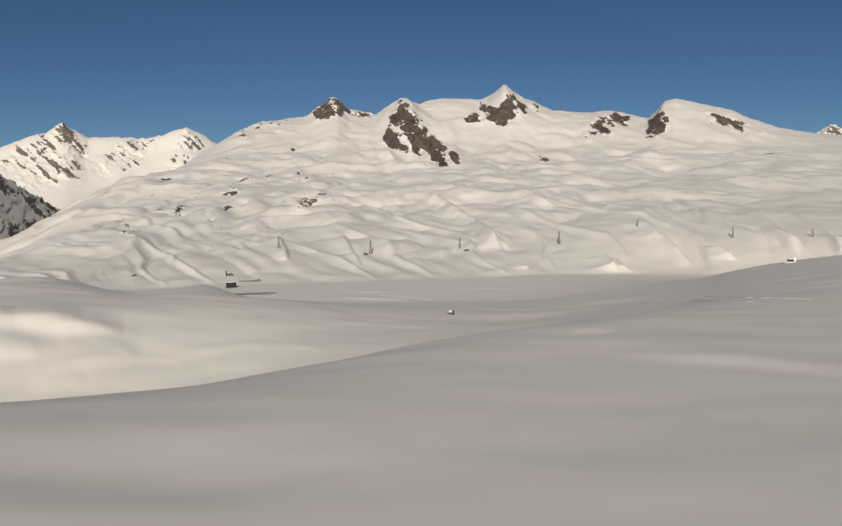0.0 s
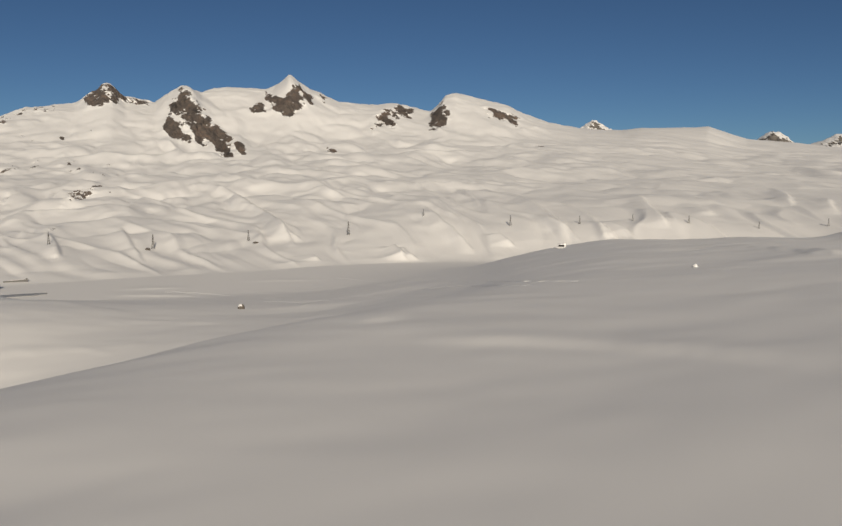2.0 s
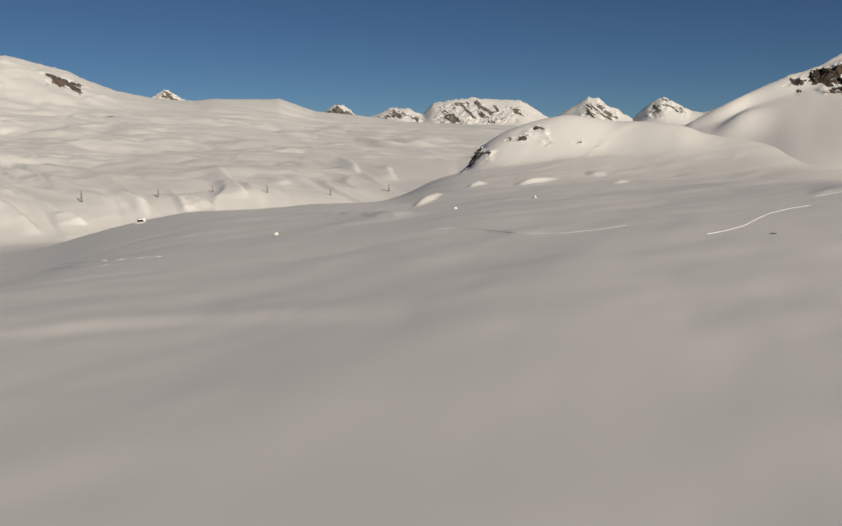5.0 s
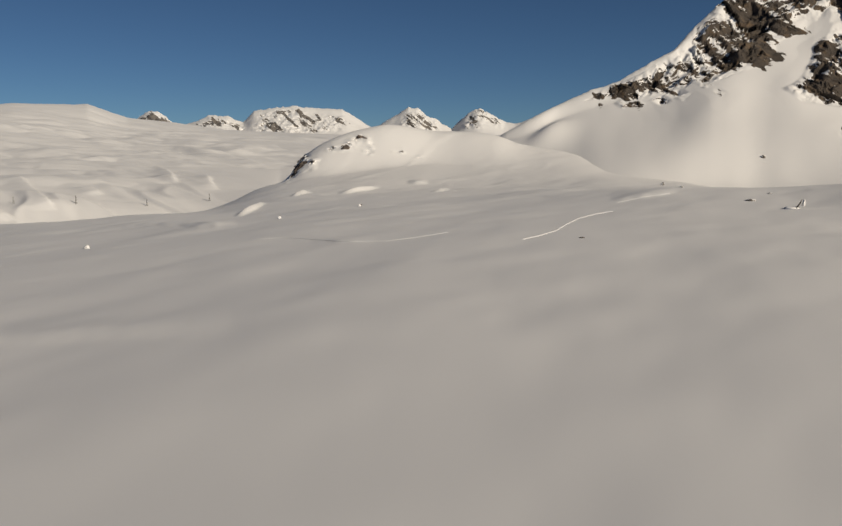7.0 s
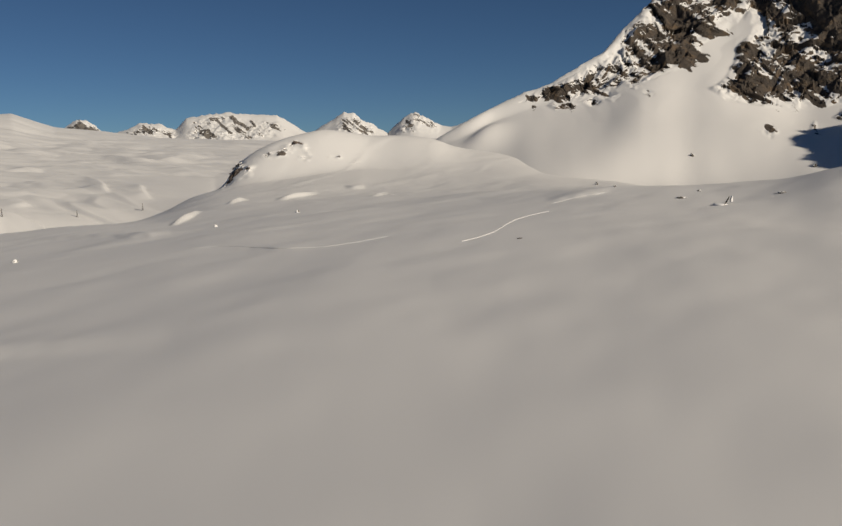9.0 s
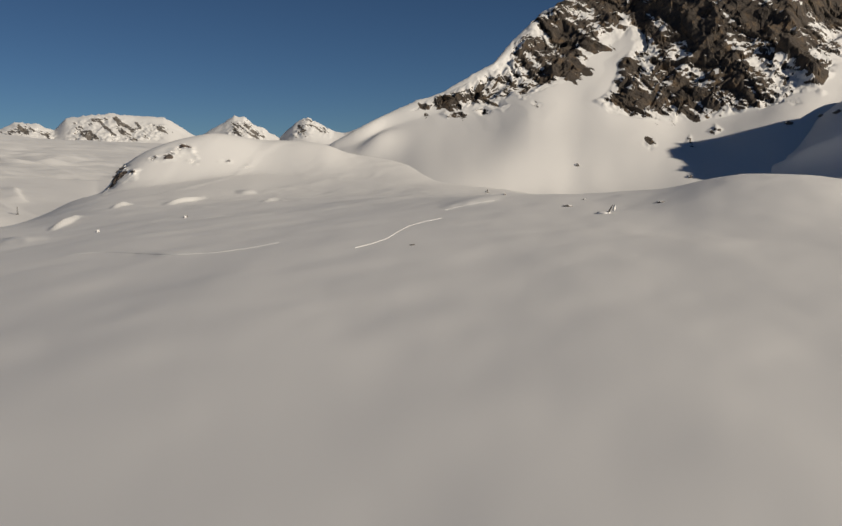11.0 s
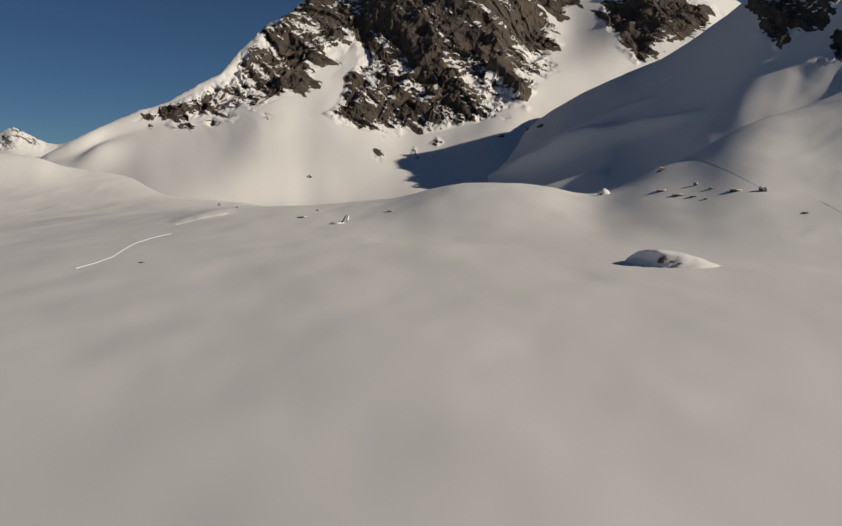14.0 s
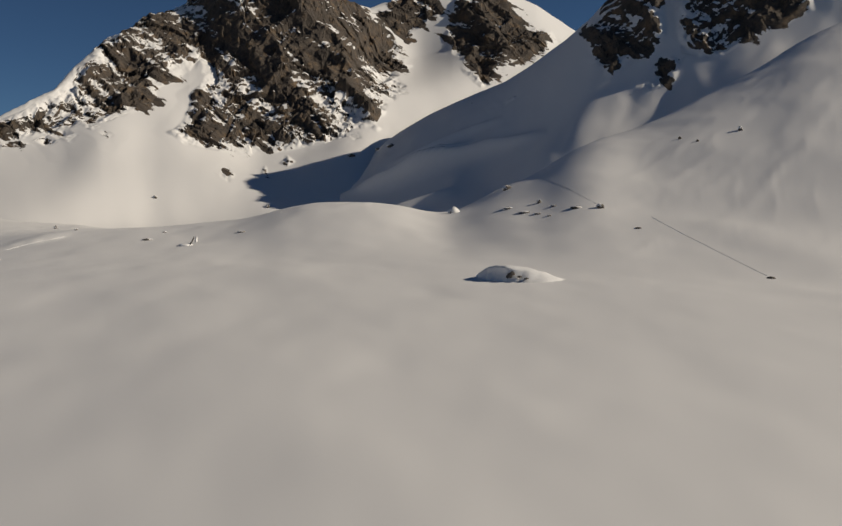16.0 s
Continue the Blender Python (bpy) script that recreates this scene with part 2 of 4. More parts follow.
LOW_RISE = [(-180, 700, -1.0), (-60, 640, -6.0), (-27, 640, -5.85), (-25.3, 640, -5.75), (-23, 640, -6.2), (-21, 640, -6.9), (-19.6, 640, -7.3),
            (-16.6, 640, -7.1), (-14.8, 640, -6.6), (-13.4, 640, -7.2), (-12, 660, -8.2), (-5, 680, -8.3), (5, 690, -8.2), (12, 700, -7.6),
            (18, 700, -6.65), (21, 700, -5.75), (24.5, 700, -5.0), (28, 700, -4.5), (32, 700, -4.42), (37, 690, -4.1), (40, 720, -4.1), (42, 760, -3.5), (44.7, 775, -2.4), (46.2, 785, -2.1), (49, 790, -1.65),
            (51, 795, -1.4), (53, 798, -1.2), (56.3, 805, -0.95), (59, 790, -1.1), (62, 770, -1.35), (64, 750, -1.6), (66, 720, -1.9), (70, 690, -2.2), (73, 670, -2.4), (78, 620, -2.9), (90, 640, -5.0), (100, 640, -4.5)]
LOW_RISE += [(110, 700, 0.5), (122, 890, 4.0), (135, 1000, 6.0), (155, 800, 2.0), (180, 700, -1.0)]
NEAR_SHORE = [(-180, 900, -1.0), (-60, 820, -8.0), (-12, 815, -8.03), (5, 815, -7.95), (12, 820, -7.35), (18, 830, -6.4), (21, 830, -5.65), (24.5, 830, -4.87), (28, 830, -4.4), (32, 830, -4.42), (36, 825, -4.1), (39.5, 825, -4.15), (42, 880, -3.6),
              (44, 860, -2.5), (46, 862, -1.95), (46.9, 862, -0.6), (48.4, 864, 0.5), (50.9, 868, 1.4), (53.1, 872, 1.78), (54.3, 874, 1.65), (56.2, 877, 1.3),
              (58.5, 881, 1.25), (60.5, 884, 0.95), (61.6, 886, 0.5), (62.4, 888, 0.3), (64, 888, 0.05), (66, 888, -0.3), (68, 885, -0.8), (70, 880, -1.3), (72, 870, -1.8), (74, 860, -2.2), (77, 840, -3.0), (80, 810, -4.0), (90, 830, -5.0), (105, 860, -3.0),
              (122, 990, 2.5), (135, 1090, 3.0), (180, 900, -1.0)]
FAR_SHORE = [(-180, 1100, -0.5), (-60, 960, -6.83), (-27, 950, -6.9), (-10.5, 960, -6.83), (-3, 980, -6.69), (2.5, 995, -6.59), (8, 1045, -6.28), (15, 1076, -6.1),
             (22, 1090, -6.02), (32, 1090, -6.0), (40, 1100, -5.2), (45, 1080, -3.6), (50, 1090, -1.6), (62, 1080, -1.6), (90, 1000, -2.0), (135, 1160, 1.0), (180, 1100, -0.5)]
BENCH = [(-180, 1365, 0.0), (-40, 1176, -6.0), (-27, 1176, -5.5), (-20, 1176, -4.9), (-10, 1176, -4.6), (0, 1197, -4.5), (10, 1228, -4.0), (15, 1250, -3.3),
         (20, 1260, -3.4), (30, 1270, -3.0), (41, 1260, -3.1), (46, 1239, -2.9), (60, 1239, -2.0), (180, 1365, 0.0)]
MID_SLOPE = [(-180, 1921, 1.0), (-40, 1638, -5.0), (-27, 1638, -4.1), (-23.5, 1650, -2.6), (-20, 1672, -1.9), (-10, 1695, -1.2), (0, 1718, -0.7), (10, 1740, -0.4),
             (20, 1763, -0.5), (30, 1808, -0.3), (38, 1831, -0.4), (45, 1831, -0.6), (60, 1808, -1.0), (180, 1921, 1.0)]
HIGH_SLOPE = [(-180, 2684, 2.0), (-40, 2074, -8.0), (-28, 2074, -4.8), (-23.5, 2098, -1.75), (-20, 2196, 0.0), (-16, 2257, 0.9), (-10, 2318, 1.5), (0, 2355, 1.7), (10, 2379, 1.7),
              (20, 2416, 1.8), (28, 2440, 1.7), (36, 2501, 1.0), (45, 2501, 0.7), (60, 2440, 0.0), (180, 2684, 2.0)]
RIDGE = [(-180, 3402, 4.0), (-40, 2520, -9.0), (-28, 2520, -7.0), (-23.5, 2558, -3.0), (-20, 2621, -1.0), (-16.5, 2709, 0.8), (-14.2, 2772, 2.3), (-12.5, 2898, 3.4), (-11, 2961, 4.0),
         (-7.8, 3024, 4.55), (-6.8, 3024, 5.2), (-6.1, 3024, 5.6), (-5.7, 3024, 5.6), (-4.9, 3024, 4.9), (-3.1, 3024, 4.66), (-1.9, 2961, 5.45), (-1.4, 2961, 5.68), (-0.8, 2961, 5.6), (-0.1, 3024, 5.35), (1.3, 3087, 5.66),
         (4.1, 3125, 5.6), (5.2, 3087, 6.1), (5.7, 3087, 6.4), (6.2, 3087, 6.15), (7.4, 3125, 5.45), (9, 3150, 4.8), (11.1, 3150, 4.68), (13.2, 3150, 4.66), (15.2, 3150, 4.15), (16.1, 3125, 5.0), (16.9, 3112, 5.45)]
RIDGE += [(20.2, 3125, 4.6), (21.5, 3150, 4.0), (23.2, 3175, 3.4), (25.4, 3213, 2.95), (28, 3251, 2.8), (29.2, 3276, 2.95), (33.5, 3301, 2.97), (35.9, 3339, 2.15),
          (38.7, 3377, 1.9), (42, 3402, 1.4), (46, 3402, 1.2), (52, 3402, 1.0), (62, 3402, 1.0), (180, 3402, 4.0)]
BEHIND = [(-180, 3960, 1.0), (-40, 3240, -7.0), (0, 3600, 1.0), (60, 3840, -0.5), (180, 3960, 1.0)]
HORIZON = [(-180, 4900, -0.5), (180, 4900, -0.5)]

bearings = np.concatenate([np.arange(-180, -34, 2.0), np.arange(-34, 128, 0.14), np.arange(128, 180, 2.0)])
LINES = [UNDERFOOT, NEAR, SHOULDER, BRINK, BOWL_TOP, LOW_RISE, NEAR_SHORE, FAR_SHORE, BENCH, MID_SLOPE, HIGH_SLOPE, RIDGE, BEHIND, HORIZON]
ROWS = [12, 56, 70, 44, 60, 54, 60, 70, 130, 90, 90, 14, 8]
SOFT = [1, 7, 5, 0.9, 1.3, 0.9, 0.35, 0.8, 1.2, 1.5, 1.0, 0, 2, 2]
gr, gz, gs = loft(LINES, ROWS, bearings, SOFT, 6)
gb = np.radians(bearings)[None, :]
gx, gy = gr * np.sin(gb), gr * np.cos(gb)
gx[0], gy[0] = 0.31, 0.17
S = gs[:, None]
right_side = 1 / (1 + np.exp(-(bearings[None, :] - 41) / 2.0))


def weight(points):
    """A weight over the place between the lines."""
    return np.interp(gs, [p[0] for p in points], [p[1] for p in points])[:, None]


# gentle waves of the open snowfield
waves = weight([(0, 0), (1, 0.7), (3, 0.9), (4, 1.0), (6, 0.4), (6.2, 0), (13, 0)])
gz = gz + waves * (1.3 * fbm(gx / 90 + gy / 300, gy / 50 - gx / 200, octaves=3, gain=0.4, seed=11) + 0.3 * fbm(gx / 26, gy / 14, octaves=2, gain=0.4, seed=14))
gz = gz + weight([(0, 0), (0.85, 0), (1, 0.2), (2, 0.12), (2.6, 0), (13, 0)]) * fbm(gx / 24 + gy / 33, gy / 15 - gx / 40, octaves=3, gain=0.45, seed=15)
# wind lips across the plain by the lake and the shoulder
gz = gz + weight([(0, 0), (2.6, 0), (3, 0.6), (5.9, 0.6), (6.2, 0), (13, 0)]) * 1.6 * np.clip(fbm(gx / 80 + gy / 200, gy / 45, octaves=3, gain=0.5, seed=17, ridged=True) - 0.35, 0, 1)
# humps and hollows of the hillside, smooth and crowded, with gullies at its foot
across = gb * gr
warp = fbm(across / 260, gr / 260, octaves=2, seed=19)
lumps = np.abs(fbm(across / 190 + 0.5 * warp, gr / 260 - 0.3 * warp, octaves=3, gain=0.33, seed=21))
lumps2 = np.abs(fbm(across / 85 + 0.6 * warp, gr / 120, octaves=3, gain=0.36, seed=31))
hill = weight([(0, 0), (7.03, 0), (7.4, 0.2), (8.3, 0.5), (8.8, 0.95), (10, 1.0), (10.6, 0.45), (11, 0.05), (13, 0)]) * (1 - right_side * (S < 8.7)) * (1 - 0.45 * np.clip((bearings[None, :] - 12) / 12, 0, 1))
gz = gz + hill * (28 * (0.28 - lumps) + 19 * (lumps2 - 0.25))
fine = fbm(across / 46 + 0.5 * warp, gr / 90, octaves=2, gain=0.5, seed=35)
gz = gz + hill * (1.9 * np.clip(1 - 3.2 * np.abs(fine), 0, 1) ** 1.3 + 0.8 * fine)
gully = fbm((gb * 1250 + 0.36 * (gr - 1100)) / 75 + 0.6 * warp, gr / 520, octaves=3, gain=0.42, seed=37)
gz = gz + weight([(0, 0), (7.02, 0), (7.4, 1), (8.5, 1), (9.3, 0), (13, 0)]) * (1 - right_side) * (8 * (np.abs(gully) - 0.2) + 6.0 * np.clip(1 - 4 * np.abs(gully - 0.12), 0, 1) ** 1.2)
steps_ = weight([(0, 0), (7.02, 0), (7.15, 1), (7.35, 0.2), (7.6, 0), (13, 0)]) * (1 - right_side)
gz = gz + steps_ * 5 * np.clip(fbm(gx / 55, gy / 200, octaves=2, seed=39), 0, 1)

# wind-worn bumps on the open slope that climbs to the spur
climb = weight([(0, 0), (1.6, 0), (2.3, 1), (2.95, 0.7), (3.1, 0), (13, 0)]) * np.clip((bearings[None, :] - 103) / 8, 0, 1)
gz = gz + climb * (1.6 * fbm((gx + 0.5 * gy) / 110, (gy - 0.5 * gx) / 170, octaves=3, gain=0.5, seed=45) + climb * 0.5 * np.clip(fbm((gx + gy) / 24, (gy - gx) / 90, octaves=3, seed=47, ridged=True), 0, 1))

# sharp lips of the gullies, each with a gentle back and a steep sunny side: from bearing, angle to bearing, angle, height
LIPS = [(14.6, -2.1, 18.4, -5.5, 6), (21.1, -1.3, 25.4, -4.6, 6), (19.6, -4.1, 20.9, -5.0, 4), (1.2, -1.06, 6.51, -4.64, 6), (13.36, -5.03, 14.3, -5.95, 3), (26.11, -3.16, 28.03, -4.55, 4), (-9.78, -3.62, -9.16, -5.24, 5), (17.49, -1.0, 18.87, -2.4, 3), (7.06, -0.29, 9.07, -1.57, 3), (-5.35, -3.22, -4.45, -5.82, 4),
        (3.9, -2.9, 5.99, -4.89, 5), (0.33, -0.56, 2.67, -2.01, 4), (12.42, -4.97, 13.44, -5.98, 4), (7.13, -5.56, 7.53, -5.93, 3), (3.06, -3.41, 3.98, -4.83, 3), (29.18, -1.32, 31.19, -3.63, 4), (27.2, -3.2, 28.87, -4.2, 4), (33.35, -2.19, 34.22, -2.73, 3), (37.8, -1.09, 38.66, -2.05, 4), (40.5, -1.5, 41.35, -2.56, 3)]
la, le = bearing_angle(gx, gy, gz)
le = np.maximum.accumulate(le, axis=0)
for b0, e0, b1, e1, rise in LIPS:
    t = (le - e0) / (e1 - e0)
    d = la - b0 - (b1 - b0) * t - 0.35 * fbm(le * 1.3, 0 * le + b0, octaves=3, seed=43)
    body = np.where(d < 0, np.exp(-(d / 0.9) ** 2), np.clip(1 - d / 0.22, 0, 1))
    gz = gz + (S > 7) * 1.5 * rise * body * np.clip(4 * t, 0, 1) * np.clip(4 * (1 - t), 0, 1)

# wind-packed drifts, each a low lip with a steep near side: from bearing, angle to bearing, angle, height, breadth
DRIFTS = [
    (42.4, -4.45, 44.6, -3.45, 3.0, 5), (46.2, -3.1, 47.6, -2.75, 3.0, 5), (49.4, -2.95, 52.3, -2.5, 3.2, 5), (55.8, -2.82, 57.6, -2.75, 2.4, 4), (54.2, -2.25, 55.6, -2.24, 2.0, 4),
    (34.0, -4.75, 41.5, -4.85, 1.3, 14), (39.0, -5.0, 42.5, -4.8, 1.0, 12), (-33, -8.45, -22.5, -8.9, 4.2, 5), (-26.5, -8.9, -20.0, -9.6, 3.6, 5), (-33, -9.9, -24, -10.6, 2.6, 5), (-25, -11.4, -19, -11.2, 1.8, 6), (-26.0, -12.5, -22.5, -12.4, 0.5, 6), (-7.2, -7.74, 0.8, -8.2, 1.0, 5),
    (0.4, -8.2, 5.3, -8.1, 0.9, 5), (6.1, -9.15, 7.2, -8.75, 0.6, 4), (9.4, -10.2, 13.8, -9.8, 0.5, 4), 
    (-6.0, -7.45, -1.0, -7.5, 0.8, 4), (2.0, -7.2, 8.0, -7.25, 0.7, 4), (8.5, -7.75, 13.5, -7.6, 0.8, 4), (11.0, -8.6, 16.0, -8.3, 0.7, 3), (5.0, -8.75, 9.0, -8.6, 0.7, 3), 
    (13.5, -11.45, 28.0, -11.55, 0.9, 4), (22.0, -11.6, 42.0, -11.7, 0.9, 4), (38.0, -11.9, 64.0, -13.2, 0.4, 5), (60.0, -9.5, 74.0, -9.0, 0.4, 7), (68.0, -3.4, 72.3, -2.8, 1.0, 5), (84.8, -1.9, 85.4, -1.5, 1.5, 4), (45.0, -5.95, 52.0, -6.3, 0.5, 5),
]
ges = np.maximum.accumulate(np.degrees(np.arctan2(gz - EYE.z, gr)), axis=0)
for b0, e0, b1, e1, rise, broad in DRIFTS:
    cols = np.nonzero((bearings > b0) & (bearings < b1))[0]
    t = (bearings[cols] - b0) / (b1 - b0)
    want = e0 + (e1 - e0) * t + 0.05 * np.sin(bearings[cols] * 5)
    at = np.array([np.interp(w, ges[1:, c] + 1e-7 * np.arange(len(gs) - 1), gr[1:, c]) for w, c in zip(want, cols)])
    half = max(3, len(cols) // 8)
    at = np.convolve(np.pad(at, half, mode="reflect"), np.ones(2 * half + 1) / (2 * half + 1), mode="valid")
    d = gr[:, cols] - at[None, :]
    lip = np.where(d < 0, np.exp(-(d / broad) ** 2), np.exp(-(d / (broad * 4)) ** 2))
    gz[:, cols] += rise * np.sin(np.pi * t)[None, :] ** 1.2 * lip

# a slightly broken crest
gz = gz + 7 * np.exp(-((S - 11) / 0.12) ** 2) * fbm(gx / 70, gy / 300, octaves=4, gain=0.6, seed=41)

# bare rock on the ridge, the knoll and the hillside: outlines in bearing and angle
BARE = [
    [(-7.33, 4.63), (-6.71, 5.46), (-5.91, 5.75), (-4.89, 5.01), (-3.44, 4.58), (-5.26, 4.75), (-6.36, 4.39), (-7.08, 4.31)],
    [(-1.41, 5.6), (-0.13, 4.48), (1.16, 2.84), (2.64, 1.7), (2.45, 1.26), (1.34, 1.27), (0.23, 1.93), (-1.24, 2.01), (-2.64, 2.85), (-2.15, 4.3)],
    [(4.09, 5.36), (5.37, 5.06), (6.09, 6.0), (7.11, 4.97), (6.65, 4.51), (5.82, 3.8), (4.83, 4.16), (4.2, 4.67)],
    [(2.92, 4.54), (3.73, 4.61), (3.95, 4.24), (3.18, 4.07)], [(7.54, 5.42), (8.01, 5.42), (7.98, 4.85), (7.62, 4.96)],
    [(11.25, 4.02), (12.37, 4.35), (13.23, 4.75), (13.94, 4.25), (13.77, 3.9), (12.9, 3.81), (12.74, 3.21), (12.14, 3.15), (11.68, 3.37), (11.16, 2.7), (10.94, 2.95), (11.5, 3.59)],
    [(16.1, 4.9), (16.5, 3.9), (16.2, 3.2), (15.1, 2.95), (15.2, 3.7), (15.5, 4.3)],
    [(18.87, 4.41), (19.99, 4.21), (21.23, 3.7), (21.11, 3.36), (20.01, 3.63), (19.18, 3.99)],
    [(21.56, 3.25), (22.27, 3.1), (21.95, 2.94)], [(7.95, 1.68), (8.6, 1.6), (8.13, 1.46)],
]
CRAGS = [
    [(-12.53, 0.47), (-10.21, 0.91), (-10.14, 0.4), (-12.18, 0.04)], [(-13.42, -0.07), (-12.71, 0.29), (-12.55, -0.61), (-13.08, -0.68)],
    [(-8.77, 0.47), (-8.04, 0.98), (-7.94, 0.62), (-8.6, 0.18)], [(-12.46, 3.45), (-10.86, 4.05), (-8.89, 4.35), (-9.07, 4.05), (-11.04, 3.75), (-12.12, 3.05)],
    [(-8.8, -1.17), (-7.15, -0.7), (-6.8, -1.36), (-8.63, -1.91)], [(-19.79, -2.32), (-19.3, -2.68), (-19.49, -3.37), (-19.87, -2.84)],
    [(-14.15, -1.5), (-13.82, -2.04), (-14.29, -2.76), (-14.52, -2.03)], [(-16.6, -1.6), (-15.9, -1.2), (-15.8, -2.0), (-16.4, -2.2)],
]
MARKS = [(-15.41, -0.31, -15.17, -1.6, 0.2), (-16.93, -1.01, -16.49, -2.01, 0.2), (-19.75, -2.14, -19.23, -3.38, 0.22), (-11.49, -0.98, -12.04, -1.52, 0.2), (-8.55, -1.36, -9.07, -2.09, 0.25), (-7.34, -0.7, -7.42, -1.55, 0.2), (-16.88, -3.79, -16.76, -4.5, 0.2), (-9.85, -3.54, -9.19, -5.17, 0.14), (-13.66, -0.07, -13.33, -0.61, 0.2), (-13.1, 0.11, -12.76, -0.68, 0.2), (-8.39, 1.56, -8.77, 0.47, 0.35), (-14.18, -2.4, -14.08, -2.76, 0.25), (-19.41, -5.84, -19.18, -5.91, 0.3), (-6.04, 0.65, -6.33, 0.47, 0.25), (-3.3, -2.49, -4.6, -1.93, 0.15), (7.94, 1.9, 8.38, 1.75, 0.25), (13.91, 2.2, 14.13, 1.99, 0.2), (22.63, 1.81, 22.94, 1.74, 0.25), (23.75, 1.05, 23.97, 0.95, 0.2)]  # thin dark steps: from bearing, angle to bearing, angle, width
CRAGS += [[(b0 - w / 2, e0), (b0 + w / 2, e0 + w / 4), (b1 + w / 2, e1), (b1 - w / 2, e1 - w / 4)] for b0, e0, b1, e1, w in MARKS]
KNOLL = [
    [(46.3, -1.95), (46.6, -1.3), (47.0, -0.5), (47.45, -0.3), (47.3, -1.0), (46.8, -1.5)], [(47.3, -1.35), (47.6, -0.6), (47.95, -0.35), (47.9, -0.8)],
    [(48.7, 0.15), (49.2, 0.5), (49.5, 0.35), (49.1, 0.1)], [(49.6, 0.1), (50.0, 0.65), (50.5, 0.3), (50.2, 0.0)], [(51.0, -0.1), (51.8, 0.1), (51.6, -0.2)],
    [(49.14, 0.36), (50.4, 0.89), (50.94, 1.02), (51.66, 0.87), (51.85, 0.33), (50.95, 0.45), (50.05, 0.24)],
    [(45.91, -2.06), (46.76, -0.71), (46.95, -0.16), (47.5, -0.35), (47.5, -0.9), (46.95, -1.11), (46.58, -1.62)],
    [(47.5, -1.26), (47.75, -0.61), (48.05, -0.54), (47.75, -1.19)], [(53.18, -0.04), (54.0, 0.06), (53.82, -0.16)], [(54.6, -0.5), (55.2, -0.44), (54.9, -0.58)],
]
# buttresses under the peaks of the ridge: bearing at the top and at the foot, width, height, first place
for top, foot, width, rise, start in [(-1.4, 0.2, 2.0, 55, 10.15), (5.6, 5.7, 1.5, 30, 10.55), (-6.0, -5.9, 1.2, 18, 10.7), (16.6, 15.6, 1.3, 30, 10.4), (12.6, 12.0, 1.2, 16, 10.5), (20.4, 20.4, 1.6, 12, 10.6)]:
    t = np.clip((S - start) / (11 - start), 0, 1)
    axis = foot + (top - foot) * t
    body = np.clip(1 - np.abs(bearings[None, :] - axis) / (width * (1.15 - t) + 0.1), 0, 1)
    gz = gz + rise * body * 4.0 * t * (1 - t) ** 1.6 * (S <= 11)


def craggy(x, y, z, zone, size, depth, seed):
    push = np.zeros(x.shape)
    k = zone > 0.02
    x, y, z = x[k] / size, y[k] * 0.35 / size, z[k] / size
    big = fbm(x, y, z, 4, 0.55, seed, ridged=True)
    push[k] = zone[k] * depth * (0.8 * big + 0.6 * facets(x * 2.6, y * 2.6, z * 2.6, seed + 3) + 0.3 * facets(x * 6, y * 6, z * 6, seed + 5))
    return push


zone_far = outcrops(gx, gy, gz, BARE, 0.45, 0.3, 35, 71)
zone_crag = outcrops(gx, gy, gz, CRAGS, 0.6, 0.5, 40, 75)
zone_knoll = outcrops(gx, gy, gz, KNOLL, 0.3, 0.25, 14, 79)
push = craggy(gx, gy, gz, zone_far, 70, 15, 81) + craggy(gx, gy, gz, zone_crag, 50, 8, 85) + craggy(gx, gy, gz, zone_knoll, 18, 5, 87)
crest = weight([(0, 0), (10.4, 0), (10.9, 1), (11, 1), (11.3, 0), (13, 0)]) * (bearings[None, :] < 24)
push = push + crest * 8 * fbm(gx / 34, gy / 60, gz / 34, 4, 0.62, 91, ridged=True)
gx, gy, gz = gx - np.sin(gb) * push * 0.7, gy - np.cos(gb) * push * 0.7, gz + 0.5 * push
up = normals_up(gx, gy, gz)
grit = fbm(gx / 17, gy / 60, gz / 17, 4, 0.65, 95)
specks = np.clip(3.2 * (fbm(gx / 34, gy / 60, gz / 30, 4, 0.6, 97) + 0.9 * (0.93 - up)) - 0.95, 0, 1)
specks = specks * hill * np.clip((-3 - bearings[None, :]) / 4, 0, 1) * (S > 7.2)
slant = fbm((gb * 2600 + 0.7 * gz) / 24 + 0.4 * warp, (gz - 0.7 * gb * 2600) / 120, octaves=4, gain=0.58, seed=96)
grock = np.maximum(np.clip(zone_far * 1.5, 0, 1) * np.clip(0.6 + 0.7 * grit + 1.0 * slant + 0.8 * (0.85 - up), 0, 1), np.maximum(zone_crag * np.clip(0.5 + 1.3 * grit, 0, 1), zone_knoll * np.clip(0.6 + 0.9 * grit, 0, 1)))
grock = np.maximum(grock, specks)
ground = sheet("ground", gx, gy, gz, grock, SNOW_FIELD, closed=True)
tagged(ground, "smooth white snowfield with a frozen lake, lumpy hillside and snowy ridge", "snowfield", kind="structure")


